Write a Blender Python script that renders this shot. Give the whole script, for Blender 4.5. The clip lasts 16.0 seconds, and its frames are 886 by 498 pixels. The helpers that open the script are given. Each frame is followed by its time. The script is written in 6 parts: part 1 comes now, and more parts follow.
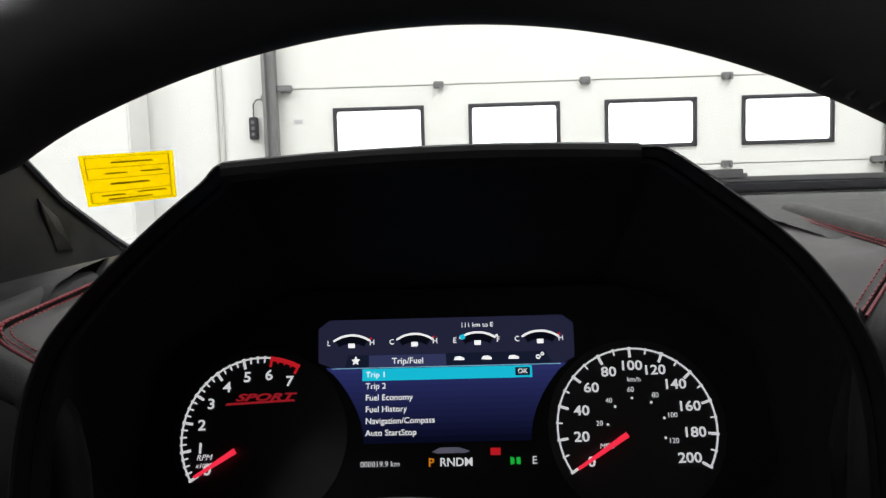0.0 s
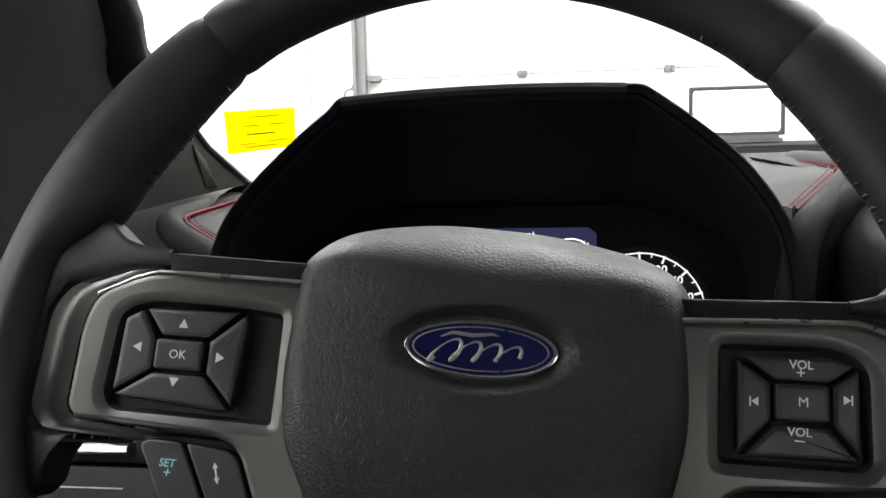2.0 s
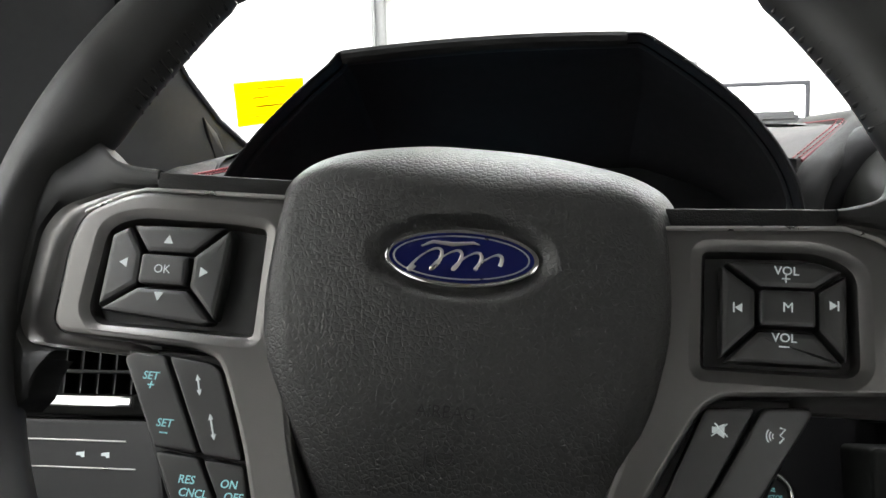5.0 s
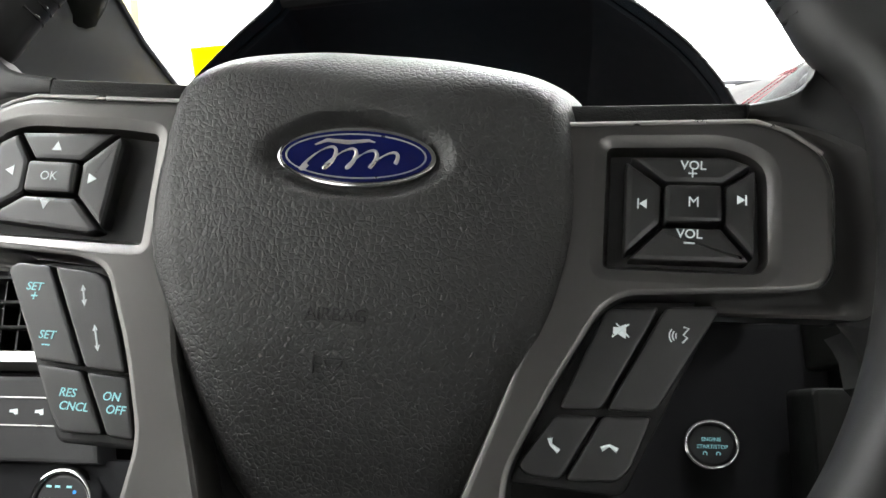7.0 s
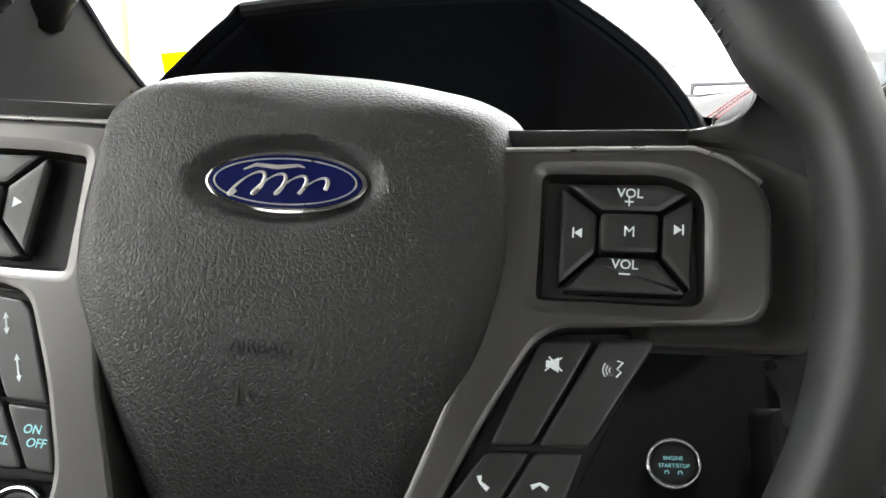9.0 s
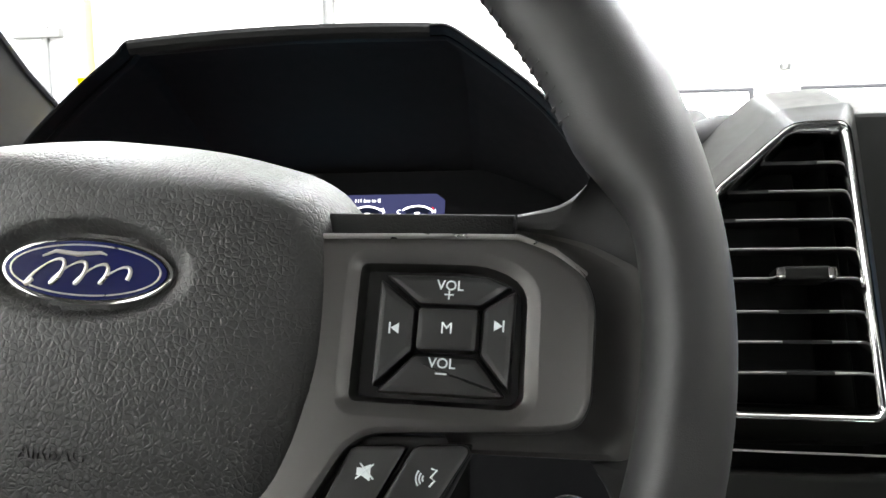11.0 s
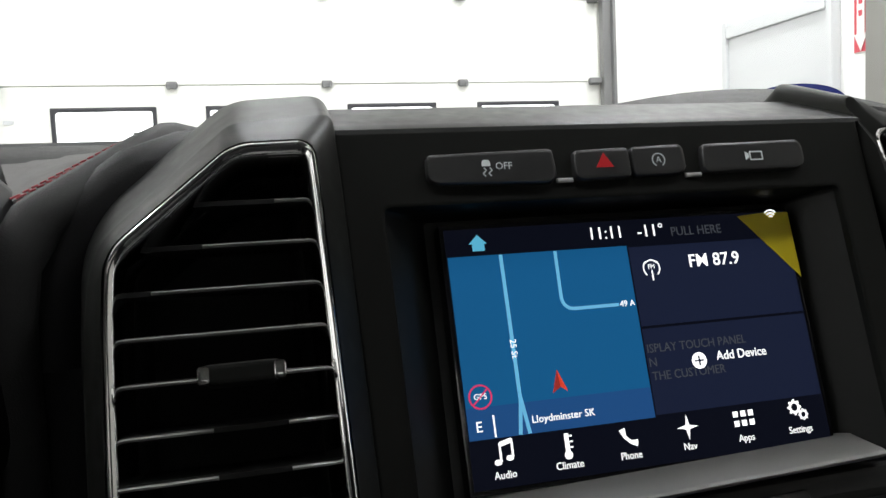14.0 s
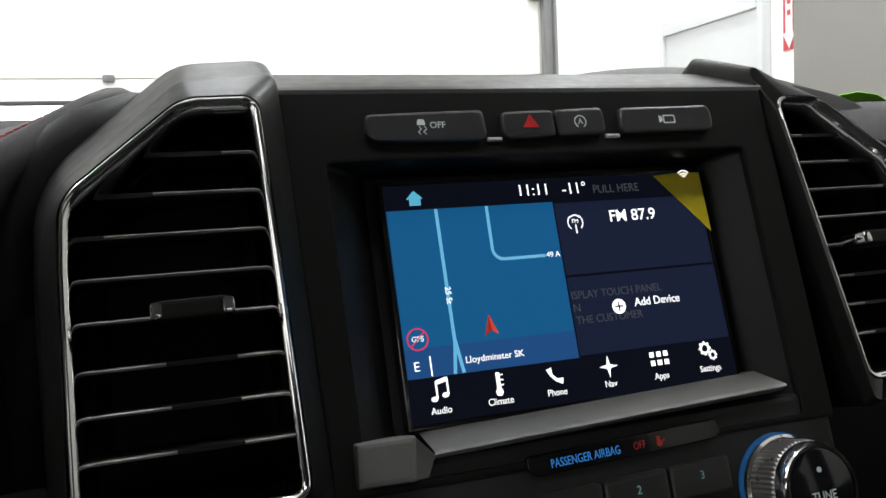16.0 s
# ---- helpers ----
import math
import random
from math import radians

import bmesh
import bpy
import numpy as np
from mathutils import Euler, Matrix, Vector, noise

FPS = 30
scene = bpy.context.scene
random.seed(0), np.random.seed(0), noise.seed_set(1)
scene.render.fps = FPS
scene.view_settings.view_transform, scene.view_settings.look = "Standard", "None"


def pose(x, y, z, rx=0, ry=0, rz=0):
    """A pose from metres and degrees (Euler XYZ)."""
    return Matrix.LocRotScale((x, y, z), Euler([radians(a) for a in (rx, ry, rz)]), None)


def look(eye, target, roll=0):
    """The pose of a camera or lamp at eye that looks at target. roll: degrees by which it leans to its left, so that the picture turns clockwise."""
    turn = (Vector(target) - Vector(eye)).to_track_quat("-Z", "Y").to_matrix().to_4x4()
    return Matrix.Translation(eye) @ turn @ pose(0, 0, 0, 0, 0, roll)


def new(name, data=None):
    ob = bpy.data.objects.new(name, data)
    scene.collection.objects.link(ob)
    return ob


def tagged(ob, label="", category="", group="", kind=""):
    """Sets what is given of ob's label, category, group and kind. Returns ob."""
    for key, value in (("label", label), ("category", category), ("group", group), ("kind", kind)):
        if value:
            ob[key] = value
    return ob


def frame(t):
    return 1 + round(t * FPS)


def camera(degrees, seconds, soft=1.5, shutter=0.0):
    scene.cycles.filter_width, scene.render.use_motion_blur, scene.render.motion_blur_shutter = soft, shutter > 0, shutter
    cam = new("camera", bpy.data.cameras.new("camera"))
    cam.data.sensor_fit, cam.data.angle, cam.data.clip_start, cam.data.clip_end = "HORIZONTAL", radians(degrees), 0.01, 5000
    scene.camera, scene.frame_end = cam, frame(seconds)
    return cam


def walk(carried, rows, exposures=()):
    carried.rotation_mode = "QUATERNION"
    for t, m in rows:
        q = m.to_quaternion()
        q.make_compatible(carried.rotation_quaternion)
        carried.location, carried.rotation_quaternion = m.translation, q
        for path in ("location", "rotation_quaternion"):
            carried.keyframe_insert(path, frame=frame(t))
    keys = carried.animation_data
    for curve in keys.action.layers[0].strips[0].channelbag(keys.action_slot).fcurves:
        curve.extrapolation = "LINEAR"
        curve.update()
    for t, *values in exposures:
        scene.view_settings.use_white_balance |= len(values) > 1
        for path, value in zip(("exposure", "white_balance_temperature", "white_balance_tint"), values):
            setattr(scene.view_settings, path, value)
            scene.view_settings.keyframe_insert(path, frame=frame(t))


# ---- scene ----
cam = camera(59.8, 16.0)
PATH = [
    (0, (0.042, 0.093, 1.372), (0.003, 2.085, 1.194), -1.7),
    (0.5, (0.039, 0.02, 1.372), (-0.038, 2.01, 1.196), -1.2),
    (0.7, (0.039, -0.007, 1.371), (-0.067, 1.981, 1.197), -1.2),
    (1, (0.042, -0.042, 1.363), (-0.111, 1.943, 1.181), -1.2),
    (1.5, (0.054, -0.069, 1.349), (-0.171, 1.909, 1.163), -1.2),
    (2, (0.069, -0.066, 1.331), (-0.188, 1.908, 1.14), -1.3),
    (2.5, (0.076, -0.062, 1.326), (-0.188, 1.911, 1.134), -1.3),
    (3, (0.079, -0.059, 1.319), (-0.182, 1.915, 1.13), -1.3),
    (5.3, (0.084, -0.066, 1.296), (-0.232, 1.901, 1.113), -1.4),
    (5.5, (0.086, -0.064, 1.294), (-0.226, 1.903, 1.108), -1.4),
    (6, (0.1, -0.058, 1.284), (-0.214, 1.908, 1.1), -1.3),
    (6.5, (0.108, -0.055, 1.268), (-0.193, 1.914, 1.086), -1.3),
    (7, (0.112, -0.051, 1.263), (-0.185, 1.919, 1.086), -1.3),
    (7.5, (0.116, -0.049, 1.263), (-0.177, 1.922, 1.088), -1.2),
    (8, (0.121, -0.046, 1.262), (-0.17, 1.924, 1.085), -1.3),
    (8.2, (0.121, -0.047, 1.263), (-0.168, 1.924, 1.087), -1.3),
    (10.3, (0.154, -0.023, 1.287), (-0.1, 1.951, 1.098), -0.8),
    (10.5, (0.156, -0.022, 1.289), (-0.091, 1.954, 1.109), -0.8),
    (11, (0.175, -0.017, 1.295), (-0.044, 1.963, 1.121), -1.1),
    (11.5, (0.222, -0.011, 1.303), (0.03, 1.971, 1.114), -1.4),
    (12, (0.259, 0.011, 1.298), (0.248, 2.003, 1.114), -1.4),
    (12.5, (0.286, 0.031, 1.297), (0.421, 2.02, 1.125), -2.1),
    (13, (0.291, 0.072, 1.311), (0.569, 2.045, 1.141), -2.2),
    (13.5, (0.304, 0.099, 1.315), (0.702, 2.052, 1.147), -2.4),
    (14, (0.31, 0.119, 1.304), (0.814, 2.048, 1.139), -2.5),
    (14.5, (0.324, 0.122, 1.29), (0.9, 2.029, 1.119), -2.8),
    (15, (0.32, 0.11, 1.298), (0.936, 2.005, 1.125), -2.8),
    (15.5, (0.314, 0.098, 1.299), (0.941, 1.99, 1.13), -2.7),
    (16, (0.306, 0.095, 1.287), (0.943, 1.983, 1.109), -2.7),
]
walk(cam, [(t, look(eye, target, roll)) for t, eye, target, roll in PATH], exposures=[(0, -0.8), (0.7, -0.42), (1.5, 0.05), (3, 0.4), (5.5, 0.82), (7, 1.22), (10.5, 1.42), (11.5, 1.46), (12.3, 0.9), (13.1, 0.35), (14, -0.45), (14.6, -0.58), (15.2, -0.42), (16, -0.42)])

# ---- world and light ----
world = bpy.data.worlds.new("world")
scene.world = world
world.use_nodes = True
wt = world.node_tree
sky = wt.nodes.new("ShaderNodeTexSky")
sky.sky_type = "NISHITA"
sky.sun_disc = False
sky.sun_elevation, sky.sun_rotation = radians(20), radians(40)
wt.links.new(sky.outputs[0], wt.nodes["Background"].inputs[0])
wt.nodes["Background"].inputs[1].default_value = 0.12


def area_lamp(x, y, z, sx, sy, watts, colour=(0.97, 0.985, 1.0)):
    d = bpy.data.lights.new("tube_light", "AREA")
    d.shape, d.size, d.size_y, d.energy, d.color = "RECTANGLE", sx, sy, watts, colour
    ob = new("tube_light", d)
    ob.matrix_world = pose(x, y, z)
    return ob


# ---- materials ----
def mat(name, colour, rough=0.5, metal=0.0, grain=0.0, scale=900.0, vary=0.12, bump=0.25, kind="noise", spec=0.5,
        emit=0.0, emit_colour=None, coat=0.0, dist=0.0006, blotch=14.0, rvary=0.1):
    m = bpy.data.materials.new(name)
    m.use_nodes = True
    nt = m.node_tree
    b = nt.nodes["Principled BSDF"]
    b.inputs["Metallic"].default_value = metal
    b.inputs["Specular IOR Level"].default_value = spec
    b.inputs["Coat Weight"].default_value = coat
    tc = nt.nodes.new("ShaderNodeTexCoord")
    big = nt.nodes.new("ShaderNodeTexNoise")
    big.inputs["Scale"].default_value = blotch
    big.inputs["Detail"].default_value = 5
    nt.links.new(tc.outputs["Object"], big.inputs["Vector"])
    ramp = nt.nodes.new("ShaderNodeMapRange")
    ramp.inputs["To Min"].default_value = 1 - vary
    ramp.inputs["To Max"].default_value = 1 + vary
    nt.links.new(big.outputs["Fac"], ramp.inputs["Value"])
    mul = nt.nodes.new("ShaderNodeVectorMath")
    mul.operation = "SCALE"
    mul.inputs[0].default_value = colour[:3]
    nt.links.new(ramp.outputs[0], mul.inputs["Scale"])
    nt.links.new(mul.outputs[0], b.inputs["Base Color"])
    rr = nt.nodes.new("ShaderNodeMapRange")
    rr.inputs["To Min"].default_value = max(0.02, rough - rvary)
    rr.inputs["To Max"].default_value = min(1.0, rough + rvary)
    fine = nt.nodes.new("ShaderNodeTexNoise")
    fine.inputs["Scale"].default_value = blotch * 9
    fine.inputs["Detail"].default_value = 4
    nt.links.new(tc.outputs["Object"], fine.inputs["Vector"])
    nt.links.new(fine.outputs["Fac"], rr.inputs["Value"])
    nt.links.new(rr.outputs[0], b.inputs["Roughness"])
    if grain:
        if kind == "leather":
            warp = nt.nodes.new("ShaderNodeTexNoise")
            warp.inputs["Scale"].default_value = scale * 0.6
            nt.links.new(tc.outputs["Object"], warp.inputs["Vector"])
            add = nt.nodes.new("ShaderNodeMixRGB")
            add.blend_type = "LINEAR_LIGHT"
            add.inputs[0].default_value = 0.32 / scale
            nt.links.new(tc.outputs["Object"], add.inputs[1])
            nt.links.new(warp.outputs["Color"], add.inputs[2])
            g = nt.nodes.new("ShaderNodeTexVoronoi")
            g.feature = "DISTANCE_TO_EDGE"
            g.inputs["Scale"].default_value = scale
            nt.links.new(add.outputs[0], g.inputs["Vector"])
            fold = nt.nodes.new("ShaderNodeMapRange")
            fold.interpolation_type = "SMOOTHSTEP"
            fold.inputs["From Max"].default_value = 0.22
            nt.links.new(g.outputs["Distance"], fold.inputs["Value"])
            pore = nt.nodes.new("ShaderNodeTexNoise")
            pore.inputs["Scale"].default_value = scale * 0.8
            pore.inputs["Detail"].default_value = 4
            nt.links.new(tc.outputs["Object"], pore.inputs["Vector"])
            mixh = nt.nodes.new("ShaderNodeMath")
            mixh.operation = "MULTIPLY"
            nt.links.new(fold.outputs[0], mixh.inputs[0])
            nt.links.new(pore.outputs["Fac"], mixh.inputs[1])
            out = mixh.outputs[0]
        else:
            g = nt.nodes.new("ShaderNodeTexNoise")
            g.inputs["Scale"].default_value = scale
            g.inputs["Detail"].default_value = 3
            nt.links.new(tc.outputs["Object"], g.inputs["Vector"])
            out = g.outputs["Fac"]
        bp = nt.nodes.new("ShaderNodeBump")
        bp.inputs["Strength"].default_value = bump
        bp.inputs["Distance"].default_value = dist
        nt.links.new(out, bp.inputs["Height"])
        nt.links.new(bp.outputs[0], b.inputs["Normal"])
    if emit:
        b.inputs["Emission Color"].default_value = (*(emit_colour or colour)[:3], 1)
        b.inputs["Emission Strength"].default_value = emit
    return m


def glow(name, colour, strength):
    return mat(name, tuple(c * 0.3 for c in colour), 0.4, emit=strength, emit_colour=colour, vary=0.02, spec=0.06)


M_LEATHER = mat("black_leather", (0.025, 0.0249, 0.0246), 0.5, grain=1, scale=1500, kind="leather", bump=0.14, dist=0.0003, spec=0.45)
M_PAD = mat("grained_soft_plastic", (0.025, 0.0248, 0.024), 0.42, grain=1, scale=540, kind="leather", bump=0.34, dist=0.0008, spec=0.65)
M_DASH = mat("dark_grey_dash_skin", (0.018, 0.018, 0.018), 0.55, grain=1, scale=800, kind="leather", bump=0.3, dist=0.0004, spec=0.14)
M_HOOD = mat("black_hood_skin", (0.009, 0.009, 0.0095), 0.45, grain=1, scale=900, kind="leather", bump=0.25, dist=0.0004, spec=0.12)
M_PANEL = mat("grey_leather_panel", (0.058, 0.055, 0.054), 0.62, grain=1, scale=1300, kind="leather", bump=0.2, dist=0.0003, spec=0.15)
M_SATIN = mat("satin_graphite_paint", (0.142, 0.138, 0.134), 0.3, metal=0.8, vary=0.02, rvary=0.01)
M_TRIM = mat("charcoal_trim", (0.0115, 0.0119, 0.0108), 0.42, spec=0.12, metal=0.0, grain=1, scale=2500, bump=0.08, dist=0.0002)
M_BUTTON = mat("black_button_plastic", (0.019, 0.019, 0.019), 0.34, spec=0.8, grain=1, scale=5000, bump=0.05, dist=0.0002)
M_BLACK = mat("matt_black_plastic", (0.012, 0.012, 0.0122), 0.55, grain=1, scale=2500, bump=0.1, dist=0.0002)
M_VOID = mat("dark_duct", (0.014, 0.014, 0.015), 0.8, spec=0.15)
M_BAY = mat("black_bay_plastic", (0.005, 0.0055, 0.0052), 0.38, spec=0.3, grain=1, scale=3000, bump=0.06, dist=0.0002)
M_GLOSS = mat("gloss_black_plastic", (0.006, 0.006, 0.008), 0.12, coat=0.3, vary=0.05, rvary=0.03)
M_CHROME = mat("chrome", (0.82, 0.82, 0.82), 0.09, metal=1.0, vary=0.03, rvary=0.04)
M_SILVER = mat("brushed_silver", (0.5, 0.49, 0.48), 0.3, metal=0.9, vary=0.05)
M_BLUE = mat("enamel_blue", (0.006, 0.01, 0.09), 0.25, coat=0.1, spec=0.3, vary=0.05, rvary=0.03)
M_STITCH = mat("red_thread", (0.20, 0.013, 0.022), 0.6, vary=0.2, blotch=400)
M_STITCHD = mat("dark_red_piping", (0.13, 0.012, 0.02), 0.6, vary=0.2, blotch=200)
M_BLACKTHREAD = mat("black_thread", (0.012, 0.012, 0.012), 0.6, vary=0.2)
M_INK = mat("pale_print", (0.62, 0.66, 0.66), 0.5, emit=0.12, emit_colour=(0.8, 0.9, 0.9), vary=0.04)
M_CYANINK = mat("cyan_lit_print", (0.25, 0.5, 0.52), 0.5, emit=0.2, emit_colour=(0.3, 0.75, 0.8), vary=0.04)
M_WHITE = glow("screen_white", (1, 1, 1), 1.7)
M_LWHITE = glow("dial_white", (0.95, 0.97, 1), 1.05)
M_GREYTXT = glow("film_text_grey", (0.10, 0.11, 0.13), 0.6)
M_SCR_BLACK = glow("screen_black", (0.004, 0.005, 0.011), 1.0)
M_SCR_NAVY = glow("screen_navy", (0.012, 0.017, 0.042), 1.0)
M_SCR_MAP = glow("map_blue", (0.010, 0.115, 0.29), 1.0)
M_SCR_MAPLOW = glow("map_low_blue", (0.018, 0.085, 0.255), 1.0)
M_ROAD = glow("map_road", (0.17, 0.55, 0.85), 1.0)
M_HOME = glow("home_blue", (0.13, 0.55, 0.80), 1.0)
M_RED = glow("lit_red", (0.7, 0.015, 0.025), 1.0)
M_BADGERED = glow("badge_red", (0.42, 0.015, 0.025), 1.0)
M_NEEDLE = glow("needle_red", (1.0, 0.03, 0.07), 1.6)
M_PINK = glow("gps_pink", (0.75, 0.05, 0.16), 1.0)
M_ORANGE = glow("lit_orange", (1.0, 0.35, 0.02), 0.9)
M_GREEN = glow("lit_green", (0.02, 0.75, 0.08), 0.8)
M_LCDTOP = glow("lcd_slate", (0.026, 0.028, 0.068), 1.0)
M_LCDTAB = glow("lcd_tab", (0.05, 0.06, 0.16), 1.0)
M_CYAN = glow("menu_cyan", (0.01, 0.62, 0.85), 1.3)
M_CYANHI = glow("menu_cyan_edge", (0.35, 0.75, 0.9), 1.0)
M_BLUETXT = glow("blue_lit_text", (0.04, 0.22, 0.60), 0.9)
M_DIMRED = glow("dim_red_text", (0.22, 0.02, 0.015), 0.7)
M_RING = glow("knob_blue_ring", (0.05, 0.3, 0.8), 0.14)
M_TRIRED = mat("hazard_red", (0.45, 0.01, 0.015), 0.4, emit=0.08, emit_colour=(0.9, 0.02, 0.03))
M_YFILM = mat("yellow_film_corner", (0.62, 0.50, 0.01), 0.35)
M_STICKER = mat("yellow_sticker", (0.88, 0.68, 0.01), 0.5, vary=0.05)
_nt = M_STICKER.node_tree
_tr = _nt.nodes.new("ShaderNodeBsdfTranslucent")
_tr.inputs[0].default_value = (0.97, 0.80, 0.01, 1)
_mx = _nt.nodes.new("ShaderNodeMixShader")
_mx.inputs[0].default_value = 0.75
_nt.links.new(_nt.nodes["Principled BSDF"].outputs[0], _mx.inputs[1])
_nt.links.new(_tr.outputs[0], _mx.inputs[2])
_nt.links.new(_mx.outputs[0], _nt.nodes["Material Output"].inputs[0])
M_STINK = mat("sticker_ink", (0.55, 0.38, 0.01), 0.6)
M_WALL = mat("white_wall_paint", (0.80, 0.795, 0.77), 0.6, vary=0.03, blotch=1.2)
M_DOORP = mat("white_door_panel", (0.78, 0.78, 0.74), 0.5, vary=0.03, blotch=0.8)
M_GROOVE = mat("panel_joint", (0.55, 0.55, 0.52), 0.6)
M_TRACK = mat("grey_steel_track", (0.20, 0.20, 0.20), 0.45, metal=0.4, blotch=3)
M_FRAME = mat("black_window_gasket", (0.03, 0.03, 0.035), 0.5)
M_SNOW = glow("bright_daylight", (1, 1, 1), 4.0)
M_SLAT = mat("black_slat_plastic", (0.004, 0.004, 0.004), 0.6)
M_GREYDOOR = mat("grey_door_paint", (0.56, 0.57, 0.58), 0.5, vary=0.04, blotch=2)
M_GREYWALL = mat("dark_grey_wall", (0.20, 0.195, 0.18), 0.6, vary=0.05, blotch=2)
M_FLOOR = mat("sealed_concrete", (0.38, 0.37, 0.35), 0.35, vary=0.15, blotch=0.9)
M_CEIL = mat("white_ceiling", (0.75, 0.75, 0.74), 0.7, vary=0.03, blotch=0.7)
M_TRIMCLOTH = mat("grey_pillar_trim", (0.16, 0.165, 0.17), 0.7, grain=1, scale=2500, bump=0.15, dist=0.0003)
M_PILLAR = mat("dark_pillar_trim", (0.028, 0.0288, 0.030), 0.6, grain=1, scale=2500, bump=0.12, dist=0.0003)
# paler than the slats, for the light caught on their front edges
M_LIPSHINE = mat("slat_edge_shine", (0.36, 0.36, 0.35), 0.34, metal=0.5, vary=0.1)
# pale in place of chrome: the bright reflection is in the colour
M_INLAYSHINE = mat("pale_inlay_shine", (0.78, 0.77, 0.76), 0.4, metal=0.1, vary=0.03)
M_LEDGE = mat("satin_grey_ledge", (0.20, 0.196, 0.19), 0.5, metal=0.2, vary=0.03, rvary=0.02, grain=1, scale=4000, bump=0.05, dist=0.0002)
M_HEADLINER = mat("headliner_cloth", (0.14, 0.138, 0.134), 0.9, grain=1, scale=1800, bump=0.2, dist=0.0004)
M_PAINT = mat("white_car_paint", (0.8, 0.8, 0.8), 0.2, coat=0.5, vary=0.02)
M_SIGNRED = mat("sign_red", (0.50, 0.05, 0.07), 0.5)
M_SIGNWHITE = mat("sign_white", (0.8, 0.74, 0.72), 0.5)
M_LIME = mat("lime_card", (0.20, 0.55, 0.02), 0.45, vary=0.1, blotch=60)
M_GLASS = bpy.data.materials.new("windshield_glass")
M_GLASS.use_nodes = True
_gt = M_GLASS.node_tree
_clear, _shine, _gm = (_gt.nodes.new("ShaderNodeBsdf" + k) for k in ("Transparent", "Glossy")), None, None
_clear, _shine = _clear
_clear.inputs[0].default_value = (0.97, 0.985, 0.98, 1)
_shine.inputs["Roughness"].default_value = 0.02
_gm = _gt.nodes.new("ShaderNodeMixShader")
_gm.inputs[0].default_value = 0.04
_gt.links.new(_clear.outputs[0], _gm.inputs[1])
_gt.links.new(_shine.outputs[0], _gm.inputs[2])
_gt.links.new(_gm.outputs[0], _gt.nodes["Material Output"].inputs[0])


# ---- mesh helpers ----
def smooth(me, angle=32):
    me.polygons.foreach_set("use_smooth", [True] * len(me.polygons))
    bm = bmesh.new()
    bm.from_mesh(me)
    for e in bm.edges:
        e.smooth = not (len(e.link_faces) == 2 and e.calc_face_angle(0) > radians(angle))
    bm.to_mesh(me)
    bm.free()


def part(name, bm, material, parent, label="", flat=False):
    me = bpy.data.meshes.new(name)
    bmesh.ops.recalc_face_normals(bm, faces=bm.faces)
    bm.to_mesh(me)
    bm.free()
    me.materials.append(material)
    if not flat:
        smooth(me)
    ob = new(name, me)
    ob.parent = parent
    if label:
        tagged(ob, label)
    return ob


def thing(name, m, label, category, group="", kind=""):
    ob = new(name)
    ob.empty_display_size = 0.05
    ob.matrix_world = m
    return tagged(ob, label, category, group, kind)


def solid(name, bm, material, label, category, group="", kind="", m=None):
    ob = part(name, bm, material, None)
    if m is not None:
        ob.matrix_world = m
    return tagged(ob, label, category, group, kind)


def roundpoly(pts, r=1.0, n=4):
    """Corners rounded by r (millimetres, or one radius a corner)."""
    out = []
    k = len(pts)
    for i in range(k):
        p0, p1, p2 = (Vector(pts[(i + d) % k]).to_2d() for d in (-1, 0, 1))
        rad = r[i] if isinstance(r, (list, tuple)) else r
        a, b = (p0 - p1), (p2 - p1)
        cut = min(rad, a.length * 0.48, b.length * 0.48)
        s, e = p1 + a.normalized() * cut, p1 + b.normalized() * cut
        for j in range(n + 1):
            t = j / n
            out.append(tuple(s * (1 - t) ** 2 + p1 * 2 * t * (1 - t) + e * t ** 2))
    return out


def spline(pts, n=8):
    """Closed smooth line through the points."""
    k, out = len(pts), []
    for i in range(k):
        p = [Vector(pts[(i + d) % k]).to_2d() for d in (-1, 0, 1, 2)]
        for j in range(n):
            t = j / n
            out.append(tuple(0.5 * (2 * p[1] + (p[2] - p[0]) * t + (2 * p[0] - 5 * p[1] + 4 * p[2] - p[3]) * t * t
                                    + (3 * p[1] - p[0] - 3 * p[2] + p[3]) * t ** 3)))
    return out


def shrink(pts, d):
    """Offset of a closed outline inwards by d."""
    k = len(pts)
    area = sum(pts[i][0] * pts[(i + 1) % k][1] - pts[(i + 1) % k][0] * pts[i][1] for i in range(k))
    sgn = 1 if area > 0 else -1
    out = []
    for i in range(k):
        a, b, c = (Vector(pts[(i + j) % k]).to_2d() for j in (-1, 0, 1))
        e1, e2 = (b - a), (c - b)
        if e1.length < 1e-6 or e2.length < 1e-6:
            out.append(tuple(b))
            continue
        n1, n2 = Vector((-e1.y, e1.x)).normalized() * sgn, Vector((-e2.y, e2.x)).normalized() * sgn
        h = (n1 + n2)
        h = h.normalized() / max(0.45, h.normalized().dot(n1)) if h.length > 1e-6 else n1
        out.append(tuple(b + h * d))
    return out


def inset(pts, r, d, n=4):
    """A rounded outline moved inwards by d, with its corners kept clean."""
    k = len(pts)
    rs = [max(0.15, (r[i] if isinstance(r, (list, tuple)) else r) - d) for i in range(k)]
    return roundpoly(shrink([tuple(p) for p in pts], d), rs, n)


